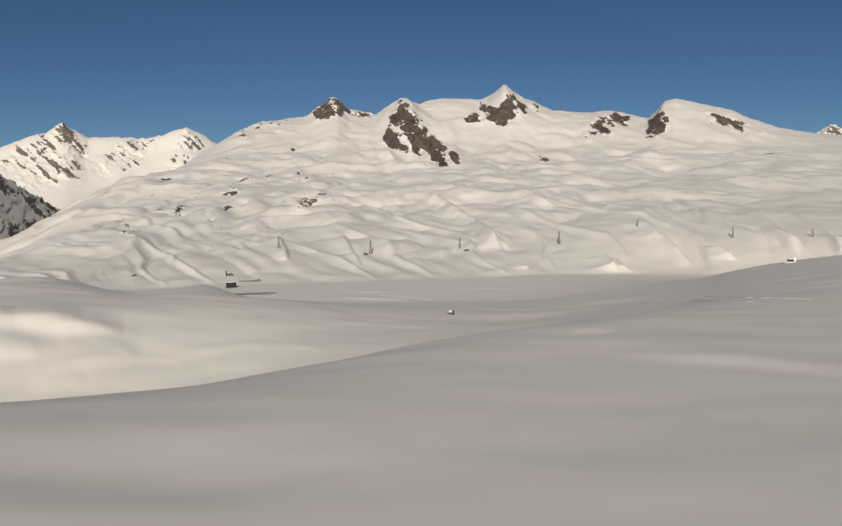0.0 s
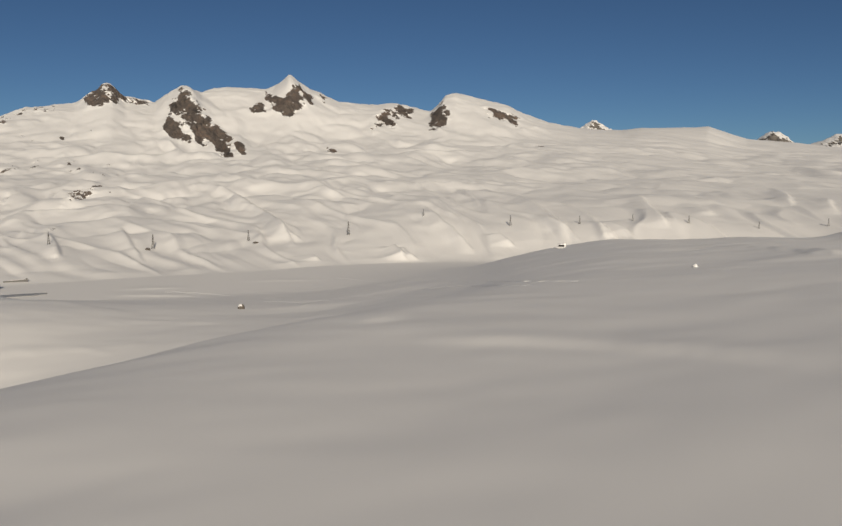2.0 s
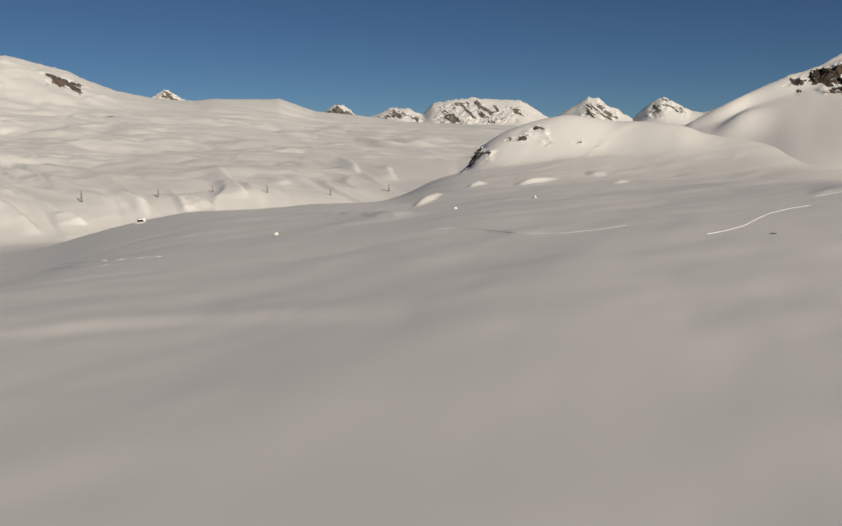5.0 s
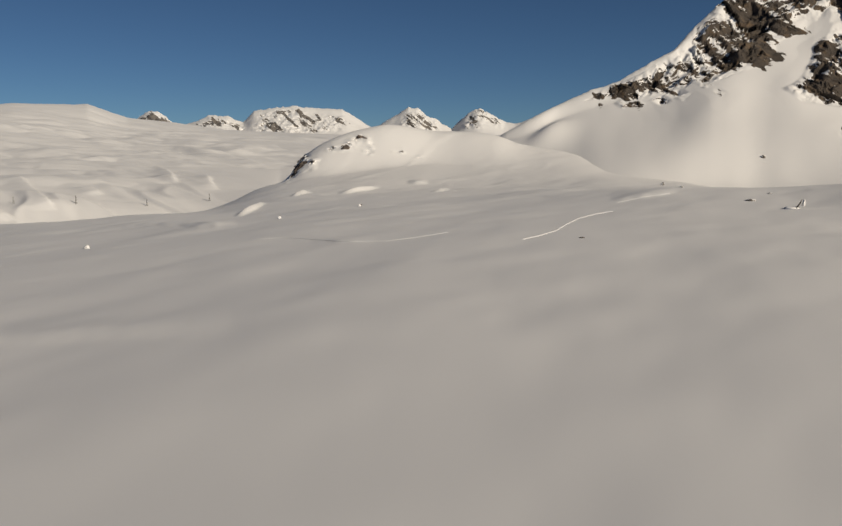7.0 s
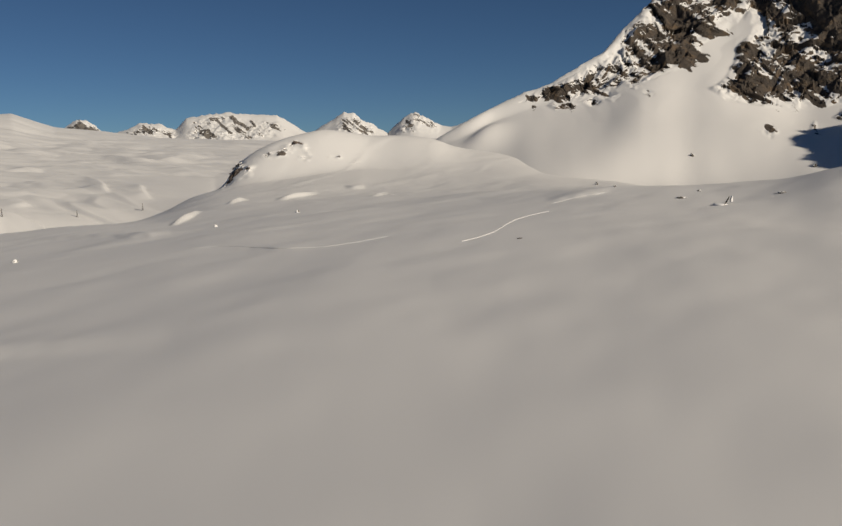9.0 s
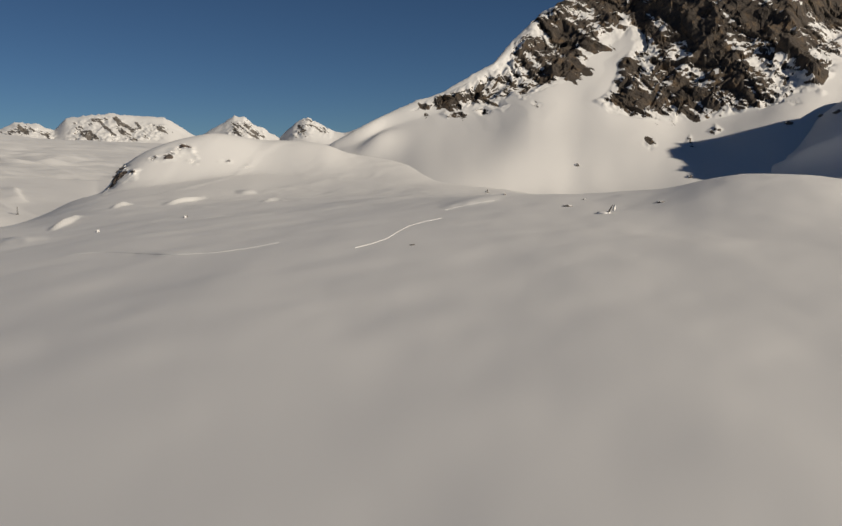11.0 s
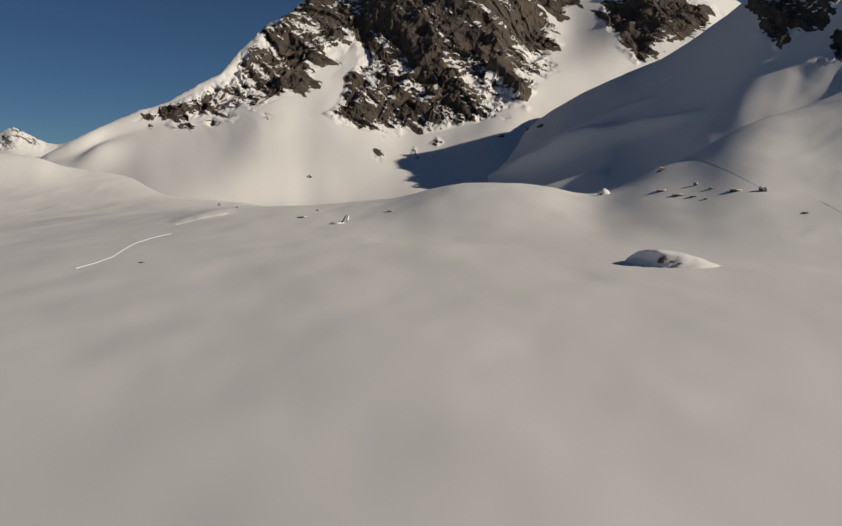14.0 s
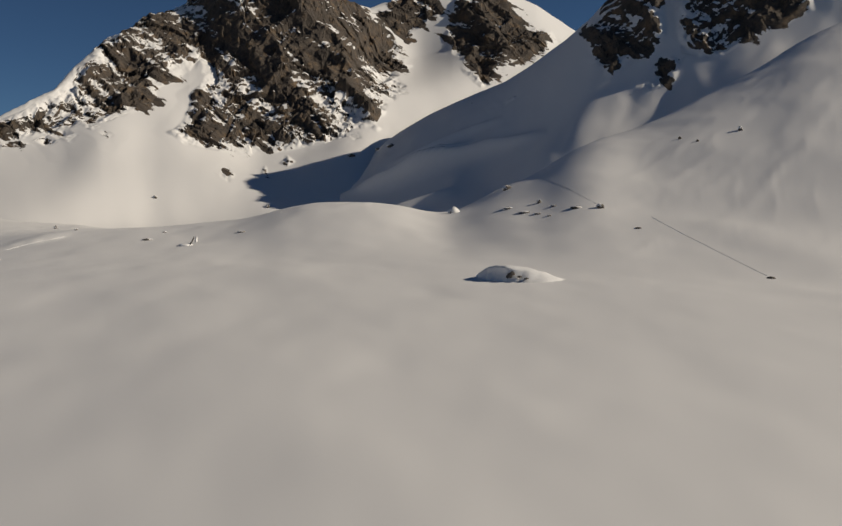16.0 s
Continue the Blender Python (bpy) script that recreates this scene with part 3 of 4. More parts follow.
# ---- the rocky mountain ----
def mountain(name, lines, rows, first, last, step, polys, mat, label, crag=30.0, size=90.0, soft=0.5, wobble=0.4, seed=1, plain=2.0, bare=0.80, soften=(1, 1, 0.8, 0.5, 0, 1), spurs=(), patchy=0.0, beds=0.0, lean=0.45, jag=0.0, thin=(), swell=0.0, cover=0.8):
    b = np.arange(first, last, step)
    r, z, s = loft(lines, rows, b, soften)
    rad = np.radians(b)[None, :]
    x, y = r * np.sin(rad), r * np.cos(rad)
    for b0, e0, b1, e1, rise, broad in spurs:
        a, e = bearing_angle(x, y, z)
        t = (a - b0) / (b1 - b0)
        z = z + rise * np.exp(-((e - e0 - (e1 - e0) * t) / broad) ** 2) * np.clip(4 * t, 0, 1) * np.clip(4 * (1 - t), 0, 1)
    zone = outcrops(x, y, z, polys, soft, wobble, size, seed)
    # broken blocks at three sizes, ribs that run down the face with gullies between, and ledges along the beds
    side = rad * float(np.median(r)) + 0 * r
    wx, wy, wz = (v / size + 0.25 * fbm(x / size, y / size, z / size, 2, seed=seed + k) for k, v in ((20, x), (23, y), (26, z)))
    big = fbm(x / size, y / size, z / size, 4, 0.55, seed, ridged=True)
    hard = np.clip((zone - 0.5) / 0.45, 0, 1)
    z = z + swell * (1 - zone) * fbm(side / 95 + 0.004 * z, (r - 1.2 * side) / 150, None, 3, 0.5, seed + 29)
    k = hard > 0
    px, py, pz = wx[k], wy[k], wz[k]
    blocks = np.zeros(x.shape)
    blocks[k] = 0.6 * facets(px * 1.6, py * 1.6, pz * 1.1, seed) + 0.34 * facets(px * 4.1, py * 4.1, pz * 3.0, seed + 7) + 0.16 * facets(px * 9.5, py * 9.5, pz * 7.5, seed + 11)
    ribs = fbm((side + lean * z) / (size * 0.55) + 0.4 * big, z / (size * 2.2), None, 4, 0.5, seed + 13, ridged=True)
    ribs2 = fbm((side - 0.7 * z) / (size * 0.3) + 0.3 * big, z / (size * 1.4), None, 4, 0.55, seed + 33, ridged=True)
    bed = (z + 0.5 * side) / (size * 0.34) + 1.1 * big
    ledge = (bed - np.floor(bed)) ** 2
    flutes = fbm(side / 26, z / 220, None, 3, 0.5, seed + 17)
    push = hard * crag * (0.2 * big + 0.55 * blocks + 0.55 * ribs + 0.35 * ribs2 + beds * ledge) + plain * (1 - zone) * (0.7 * fbm(side / 70, (r + z) / 260, None, 2, 0.4, seed + 9) + 0.035 * flutes * np.clip(s[:, None] - 1, 0, 1))
    teeth = np.exp(-((s[:, None] - (len(lines) - 2)) / 0.16) ** 2) * fbm(side / 38, z / 90, None, 4, 0.62, seed + 19, ridged=True)
    z = z + jag * teeth * (0.25 + 0.75 * zone)
    back = 0.65 * push
    x, y, z = x - np.sin(rad) * back, y - np.cos(rad) * back, z + 0.7 * push - 0.2 * crag * hard
    up = normals_up(x, y, z)
    grit = fbm((x + 0.6 * z) / size * 3, (y + 0.3 * z) / size * 3, z / size * 3, 4, 0.62, seed + 5)
    # snow lies in bands that slant down the face, and the edges of the rock break up into ragged patches
    slant = fbm((side + 0.9 * z) / (size * 0.17) + 0.5 * big, (z - 0.9 * side) / (size * 0.9), None, 4, 0.58, seed + 15)
    chips = fbm(x / size * 7, y / size * 7, z / size * 9, 3, 0.6, seed + 16)
    lower = np.clip((np.median(z[zone > 0.5]) - z) / (size * 1.2), -1, 1) if (zone > 0.5).any() else 0
    field = 1.5 * slant + 0.6 * grit + 0.5 * chips + 1.5 * (bare - up) + 0.5 * (ribs - 0.1) - patchy * (0.06 + 0.3 * lower)
    rock = np.where(zone > 0.02, np.clip(0.5 + 1.7 * (zone - cover) + field, 0, 1), 0)
    rock = np.clip(rock - 0.3 * outcrops(x, y, z, thin, 1.2, 0.5, size, seed + 3), 0, 1) if thin else rock
    ob = sheet(name, x, y, z, rock, mat)
    tagged(ob, label, "mountain")
    return ob


H_FOOT = [(59, 860, -2.4), (62, 830, -1.7), (64, 790, -1.75), (66, 760, -1.95), (68, 745, -2.1), (70, 745, -2.2), (72, 755, -2.3), (75, 785, -2.4), (80, 815, -2.1), (90, 830, -2.0), (110, 927, -3.0)]
H_BASE = [(b, r - 55, math.degrees(math.atan((r * math.tan(radians(e)) - 12) / (r - 55)))) for b, r, e in H_FOOT]
H_APRON = [(59, 880, -1.2), (62, 880, -0.2), (64, 875, -0.05), (66, 865, -0.1), (68, 855, -0.1), (70, 850, 0.0), (72, 860, 0.4), (74, 885, 1.0), (77.8, 915, 1.3), (81.4, 912, 0.7), (84, 915, 0.2),
           (86, 930, 0.3), (88.6, 955, 0.8), (90, 985, 1.6), (92, 1025, 2.2), (97, 1100, 2.2), (110, 1250, 1.5)]
H_TALUS = [(59, 900, -0.6), (60, 901, -0.2), (61, 903, 0.1), (62, 906, 0.3), (62.8, 915, 0.85), (63.5, 933, 1.5), (64.3, 952, 1.92), (66, 962, 1.97), (68.5, 963, 2.2), (70, 966, 2.5), (74, 968, 3.2), (77.8, 1018, 3.9), (81.4, 1005, 2.6), (84, 1020, 1.9),
           (86, 1040, 2.2), (88.6, 1080, 3.2), (90, 1140, 4.6), (92, 1210, 5.7), (94, 1275, 5.9), (97, 1345, 6.0), (100, 1416, 6.2), (105, 1500, 6.0), (110, 1560, 5.0)]
H_FACE = [(59, 925, -0.3), (60, 928, 0.1), (61, 930, 0.5), (62, 932, 0.9), (62.8, 938, 1.2), (63.5, 953, 1.6), (64.3, 973, 2.05), (66, 984, 2.5), (68.5, 995, 3.2), (70, 1010, 3.9), (74, 1090, 6.0), (77, 1210, 8.0), (80, 1285, 9.0), (84, 1270, 9.4), (88, 1285, 10.0),
          (90.5, 1335, 10.0), (92.5, 1460, 8.6), (95, 1530, 8.4), (97, 1545, 9.0), (100, 1570, 10.2), (103.3, 1605, 9.6), (106, 1640, 8.0), (110, 1675, 6.0)]
H_CREST = [(59, 950, 0.2), (60, 952, 0.55), (61, 957, 1.2), (62.3, 972, 2.0), (64.5, 1000, 3.1), (66.7, 1015, 4.0), (68.5, 1030, 4.5), (70.1, 1052, 5.4), (71.8, 1092, 6.4), (73, 1146, 7.6),
           (74.6, 1245, 9.1), (76.4, 1310, 9.9), (77.7, 1390, 10.7), (80, 1450, 12.0), (83, 1445, 14.0), (86, 1435, 15.5), (88.5, 1450, 14.6), (90.7, 1520, 12.0), (92.1, 1620, 11.7),
           (94, 1660, 12.4), (97.6, 1670, 12.2), (99.5, 1680, 13.0), (101.3, 1705, 12.6), (103.3, 1745, 11.6), (106, 1780, 9.7), (110, 1805, 7.5)]
H_BACK = [(59, 1100, -3.0), (62, 1150, 0.0), (70, 1500, 2.0), (84, 1950, 6.0), (110, 2130, 3.0)]
H_ROCKS = [
    [(66, 3.3), (68.5, 4.3), (70.1, 5.2), (72, 6.4), (74.6, 9.2), (77.5, 11.2), (80, 12.6), (81.5, 9.0), (79, 7.2), (77, 5.8), (75, 4.6), (72.5, 3.8), (69.5, 3.2)],
    [(78, 4.0), (79.4, 3.0), (81.4, 2.5), (83.9, 1.9), (85.7, 2.1), (88.9, 2.9), (90.8, 4.3), (93.0, 5.4), (94.9, 5.7), (93.6, 8.6), (93.0, 10.4), (92, 12.5), (88, 17),
     (80, 13.5), (79.3, 9.8), (80.9, 7.7), (80.4, 6.6), (79, 5.0)],
    [(97.3, 8.0), (98.2, 7.3), (99.7, 6.2), (103, 7.8), (105, 9.2), (104, 10.2), (101.5, 11.2), (100, 14), (97.2, 11.5), (96.8, 9.5)],
    [(92.6, 10.6), (94.2, 9.6), (95.0, 10.6), (96.8, 11.5), (96.5, 13.5), (92.5, 13)],
]
H_ROCKS += [[(b - w, e), (b, e + 0.7 * w), (b + w, e - 0.3 * w), (b + 0.2 * w, e - 0.8 * w)] for b, e, w in [
    (69.2, 2.9, 0.7), (70.4, 3.1, 0.55), (71.6, 3.4, 0.7), (72.6, 3.7, 0.8), (73.9, 4.2, 0.6), (74.6, 3.6, 0.5), (67.4, 2.75, 0.5), (82.6, 1.3, 0.7), (86.4, 1.5, 0.6), (90.6, 4.0, 0.6), (91.8, 4.5, 0.5), (85.0, 1.1, 0.45)]]
rocky_mountain = mountain("rocky_mountain", [H_BASE, H_FOOT, H_APRON, H_TALUS, H_FACE, H_CREST, H_BACK], [10, 40, 40, 130, 90, 8], 59, 110, 0.07, H_ROCKS, NEAR_ROCK,
                          "steep dark brown rocky mountain with snow on its ledges and gullies", seed=41, crag=24, size=115, soft=1.7, wobble=1.3, cover=0.8, patchy=0.55, bare=0.77, plain=4.5, jag=4.5, soften=(1, 1, 1.2, 0.5, 0.5, 0, 1),
                          thin=[[(68, 3.6), (76, 9.6), (78.5, 12.5), (83, 15.5), (83.5, 10), (81, 8.4), (77, 6.6)], [(84.5, 1.5), (86, 5.5), (88.5, 6.5), (92, 7), (92.5, 5.5), (89, 2.5)]])

I_BASE = [(84, 500, -5.0), (100, 520, -4.0), (108, 590, -1.0), (120, 730, 3.0), (140, 860, 5.0)]
I_FOOT = [(84, 580, -5.0), (88, 590, -5.0), (92, 590, -4.9), (98, 600, -4.4), (104, 610, -2.6), (108, 640, -0.6), (118, 730, 4.6), (140, 880, 7.0)]
I_MID = [(84, 680, -5.4), (88, 700, -4.6), (92, 720, -3.2), (96, 735, -1.8), (99.7, 745, -0.4), (103.3, 752, 1.6), (106, 765, 3.3), (112, 795, 5.6), (118, 830, 7.8), (140, 930, 10.0)]
I_CREST = [(84, 850, -4.6), (86, 870, -3.6), (88.2, 915, -2.0), (90.2, 990, 0.0), (92.3, 1055, 2.1), (94.2, 1075, 3.6), (96, 1085, 4.7), (99.7, 1070, 6.2), (103.3, 1035, 7.9), (106, 1005, 9.75), (107.9, 985, 11.4),
           (111, 965, 12.7), (116, 960, 13.2), (122, 965, 13.4), (140, 1030, 12.0)]
I_BACK = [(84, 960, -6.0), (90, 1080, -2.0), (96, 1200, 1.5), (110, 1220, 5.0), (140, 1250, 6.0)]
I_ROCKS = [
    [(106.2, 8.1), (107.9, 6.6), (108.6, 7.4), (110, 8.2), (111.5, 9.4), (112, 15), (108, 14), (106.4, 10)],
    [(109.4, 5.9), (110.7, 5.1), (112, 6.2), (112.6, 8), (111.0, 8.2)],
    [(112.2, 8.0), (114, 7.3), (117, 8.4), (121, 10), (122, 16), (112.5, 15)],
    [(100.8, 5.0), (101.6, 5.4), (101.4, 5.8), (100.6, 5.5)], [(99.6, 4.4), (100.1, 4.7), (99.9, 4.9), (99.4, 4.7)],
]
shaded_mountain = mountain("shaded_mountain", [I_BASE, I_FOOT, I_MID, I_CREST, I_BACK], [8, 50, 120, 8], 84, 138, 0.1, I_ROCKS, NEAR_ROCK,
                           "shaded snowy mountainside with dark rock buttresses above a hollow", seed=61, soften=(1, 1, 1, 0.3, 1), soft=1.8, wobble=1.0, patchy=1.0, bare=0.72, crag=16, swell=6.0, cover=0.85,
                           spurs=[(88.0, -1.6, 104, 3.4, 11, 0.28), (90.0, -0.4, 99, 2.7, 7, 0.22), (93, 1.2, 101, 4.2, 6, 0.22), (91, -2.6, 98, -0.4, 6, 0.25)])


# ---- the far mountains ----
def far_mountain(crest, near, far, polys, label, seed, foot=-1.5, step=0.07, crag=17.0, bare=0.62, drop=0.1):
    """A distant snowy mountain with rocky ribs. crest: bearing, angle; near and far: the distances of its foot and crest."""
    crest = [(b, e - drop) for b, e in crest]
    low = [(b, near, foot) for b, _ in crest]
    mid = [(b, near + (far - near) * 0.45, foot + (e - foot) * 0.42) for b, e in crest]
    high = [(b, near + (far - near) * 0.8, foot + (e - foot) * 0.8) for b, e in crest]
    top = [(b, far, e) for b, e in crest]
    back = [(b, far + 250, e - 2.5) for b, e in crest]
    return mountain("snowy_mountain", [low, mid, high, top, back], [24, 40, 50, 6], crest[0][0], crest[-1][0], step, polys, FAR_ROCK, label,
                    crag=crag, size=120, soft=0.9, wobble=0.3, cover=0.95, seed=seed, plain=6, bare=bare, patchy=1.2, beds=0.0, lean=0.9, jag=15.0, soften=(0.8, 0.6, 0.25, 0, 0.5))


far_mountain([(-36, 1.0), (-31, 1.6), (-28.5, 2.0), (-26.8, 2.26), (-25, 2.95), (-24.2, 3.2), (-23.2, 3.8), (-22.6, 3.4), (-21.7, 2.95), (-20, 2.98), (-18.5, 2.9), (-17.2, 3.2), (-15.7, 3.7), (-14.6, 3.2), (-13.6, 2.6), (-11, 1.8)],
             3700, 4500,
             [[(-30, 0), (-25.5, 2.6), (-23.2, 4), (-21.5, 2.6), (-22, 0.2), (-25, -0.6)], [(-22, 1.0), (-20, 2.9), (-17.5, 3.0), (-18.5, 1.0), (-21, 0.2)], [(-17.5, 1.0), (-15.7, 3.9), (-14, 2.8), (-16, 0.8)], [(-21.91, 1.83), (-20.61, 2.18), (-18.47, 2.49), (-19.65, 1.78), (-20.96, 1.5), (-21.78, 1.08)], [(-25.46, 1.95), (-24.72, 1.63), (-23.55, 0.13), (-24.33, -0.04), (-25.05, 0.96)],
              [(-16.64, 2.05), (-15.77, 2.87), (-15.54, 2.42), (-16.49, 1.35)], [(-24.52, 2.73), (-23.41, 3.6), (-23.04, 3.6), (-23.75, 2.74), (-24.23, 2.4)],
              [(-19.86, 0.47), (-18.85, 1.17), (-19.38, 0.12)], [(-22.93, -0.22), (-21.98, -0.05), (-22.16, -0.56)]],
             "long snowy mountain range with scattered grey rock outcrops", 101, foot=-3, bare=0.55, crag=13, drop=0.0)
far_mountain([(23.6, 0.5), (24.6, 2.2), (25.2, 3.05), (26.1, 3.66), (26.9, 3.3), (27.9, 2.7), (29.5, 1.0)], 3800, 4300, [[(24.2, 1.8), (25.2, 2.9), (26.3, 3.7), (27.6, 2.8), (27.2, 2.0)]],
             "small rocky snow peak rising behind a rounded ridge", 111, foot=0)
far_mountain([(35.4, 1.0), (36.4, 2.15), (37.2, 2.75), (37.8, 2.7), (38.6, 2.05), (40, 0.8)], 3800, 4300, [[(35.5, 0), (36.4, 2.2), (37.5, 2.9), (39.2, 1.5), (39, 0)]],
             "small rounded snow peak with grey rock flanks", 121, foot=0)
far_mountain([(38.0, 0.6), (39.6, 1.9), (41.0, 2.45), (42.2, 2.4), (43.2, 2.05), (43.9, 2.75), (45, 2.95), (46.4, 3.1), (48, 2.95), (49.8, 2.9), (50.7, 2.4), (51.4, 1.9), (53.5, 0.8)], 3900, 4600,
             [[(39, 1.2), (41, 2.5), (43, 2.1), (43.4, 1.3)], [(43.3, 1.2), (44.5, 2.8), (46.5, 3.1), (47.8, 2.6), (50, 2.5), (50.6, 1.7), (48.4, 1.0), (45.5, 0.9)]],
             "broad flat-topped snowy massif with ribs of grey rock", 131, foot=0)
far_mountain([(50.5, 0.6), (52.6, 2.0), (53.6, 2.55), (54.3, 3.0), (54.9, 2.95), (55.7, 2.4), (56.8, 1.8), (58.5, 1.0)], 3800, 4300, [[(52.8, 1.0), (54.3, 2.7), (55.0, 3.0), (56.6, 1.9), (56.8, 0.8), (54.5, 1.4)]],
             "pointed snow peak with dark rock on its upper slopes", 141, foot=0)
far_mountain([(56.5, 0.6), (57.6, 1.9), (58.4, 2.6), (59.2, 2.9), (60.0, 2.5), (60.9, 1.95), (61.6, 1.85), (62.4, 2.05), (63.2, 1.9), (65, 1.0)], 3800, 4300,
             [[(57.6, 1.2), (58.5, 2.6), (59.4, 2.9), (60.6, 2.1), (61.2, 1.2), (59.6, 1.6)]], "rounded snow peak with a dark rocky shoulder", 151, foot=0)
# the shaded wall at the end of the valley turns away from the sun
W_LOW = [(-34, 1818, -9), (-29, 2106, -8), (-26.9, 2261, -7.5), (-25.2, 2406, -7), (-23.5, 2573, -6.5), (-21, 2870, -6.5)]
W_MID = [(-34, 1843, -3), (-29, 2131, -3.2), (-26.9, 2286, -3.4), (-25.2, 2431, -3.6), (-23.5, 2598, -4), (-21, 2895, -5)]
W_TOP = [(-34, 1878, 2.6), (-29, 2166, 1.6), (-26.9, 2321, 0.8), (-25.2, 2466, -0.6), (-23.5, 2633, -1.74), (-21, 2930, -4)]
W_BACK = [(-34, 1990, 0.0), (-21, 3030, -6.0)]
# Rock outline spans the whole wall; its dark patches also stand in for shade.
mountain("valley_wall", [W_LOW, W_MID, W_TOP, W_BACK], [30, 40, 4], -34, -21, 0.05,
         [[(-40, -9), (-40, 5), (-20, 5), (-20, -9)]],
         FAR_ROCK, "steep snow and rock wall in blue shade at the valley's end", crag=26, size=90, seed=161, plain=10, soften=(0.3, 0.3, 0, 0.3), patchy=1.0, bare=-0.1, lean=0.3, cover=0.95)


# ---- small things ----
def plain_material(name, dark, light, scale, rough=0.7, metal=0.0, bump=0.3, reach=0.1):
    m, n, l = material(name)
    pos = n.new("ShaderNodeTexCoord").outputs["Object"]
    b = n.new("ShaderNodeBsdfPrincipled")
    grain = noise_node(n, l, pos, scale, 7, 0.62)
    l.new(ramp(n, l, grain, [(0.3, dark), (0.7, light)]), b.inputs["Base Color"])
    b.inputs["Roughness"].default_value, b.inputs["Metallic"].default_value = rough, metal
    k = n.new("ShaderNodeBump")
    k.inputs["Strength"].default_value, k.inputs["Distance"].default_value = bump, reach
    l.new(grain, k.inputs["Height"])
    l.new(k.outputs[0], b.inputs["Normal"])
    o = n.new("ShaderNodeOutputMaterial")
    l.new(b.outputs[0], o.inputs["Surface"])
    return m


SNOW = plain_material("loose_snow", (0.77, 0.762, 0.75), (0.81, 0.802, 0.79), 1.2, 0.65, 0, 0.25, 0.15)
STONE = plain_material("boulder_stone", (0.05, 0.045, 0.042), (0.17, 0.145, 0.12), 1.4, 0.9, 0, 0.8, 0.3)
STEEL = plain_material("weathered_steel", (0.13, 0.125, 0.12), (0.24, 0.235, 0.225), 3.0, 0.7, 0.2, 0.1, 0.02)
TIMBER = plain_material("dark_timber", (0.012, 0.011, 0.01), (0.035, 0.03, 0.026), 4.0, 0.8, 0, 0.4, 0.05)
CONCRETE = plain_material("old_concrete", (0.10, 0.098, 0.095), (0.2, 0.195, 0.185), 0.8, 0.9, 0, 0.4, 0.1)
ICE = plain_material("bare_ice", (0.22, 0.22, 0.22), (0.36, 0.36, 0.355), 0.15, 0.35, 0, 0.1, 0.05)

bpy.context.view_layer.update()


def on_land(b, e):
    """The place on the land that lies at a bearing and angle from the eye, and its distance."""
    b, e = radians(b), radians(e)
    way = Vector((math.sin(b) * math.cos(e), math.cos(b) * math.cos(e), math.sin(e)))
    best = None
    for ob in (ground, rocky_mountain, shaded_mountain):
        hit, place, _, _ = ob.ray_cast(EYE, way, distance=4500)
        if hit and (best is None or (place - EYE).length < best[1]):
            best = (place, (place - EYE).length)
    return best if best else (EYE + way * 500, 500.0)


def part(name, bm, mat, parent, label=""):
    me = bpy.data.meshes.new(name)
    bm.to_mesh(me)
    bm.free()
    me.materials.append(mat)
    ob = new(name, me)
    ob.parent = parent
    return tagged(ob, label)


def smooth(ob):
    ob.data.polygons.foreach_set("use_smooth", np.ones(len(ob.data.polygons), bool))
    return ob


def bar(bm, a, b, w):
    """A square bar from a to b."""
    a, b = Vector(a), Vector(b)
    q = (b - a).to_track_quat("Z", "Y")
    ring = []
    for end in (a, b):
        ring.append([bm.verts.new(end + q @ Vector((sx * w / 2, sy * w / 2, 0))) for sx, sy in ((-1, -1), (1, -1), (1, 1), (-1, 1))])
    for k in range(4):
        bm.faces.new((ring[0][k], ring[0][(k + 1) % 4], ring[1][(k + 1) % 4], ring[1][k]))
    bm.faces.new(ring[0][::-1])
    bm.faces.new(ring[1])


def box(bm, x0, x1, y0, y1, z0, z1, bevel=0.0):
    made = bmesh.ops.create_cube(bm, size=1.0, matrix=Matrix.Translation(((x0 + x1) / 2, (y0 + y1) / 2, (z0 + z1) / 2)) @ Matrix.Diagonal((x1 - x0, y1 - y0, z1 - z0, 1)))
    if bevel:
        edges = list({e for v in made["verts"] for e in v.link_edges})
        bmesh.ops.bevel(bm, geom=edges, offset=bevel, segments=2, affect="EDGES")


def pebble(seed, sx, sy, sz, rough=0.3, keep=-2.0, detail=3):
    """A worn lump of rock or snow; all under keep is cut flat."""
    bm = bmesh.new()
    bmesh.ops.create_icosphere(bm, subdivisions=detail, radius=1.0)
    for v in bm.verts:
        p = v.co.copy()
        n = noise.noise(p * 1.3 + Vector((seed * 3.1, 0, 0))) + 0.5 * noise.noise(p * 3.1 + Vector((0, seed * 1.7, 0)))
        p *= 1 + rough * n
        p.z = max(p.z, keep)
        v.co = Vector((p.x * sx, p.y * sy, p.z * sz))
    return bm


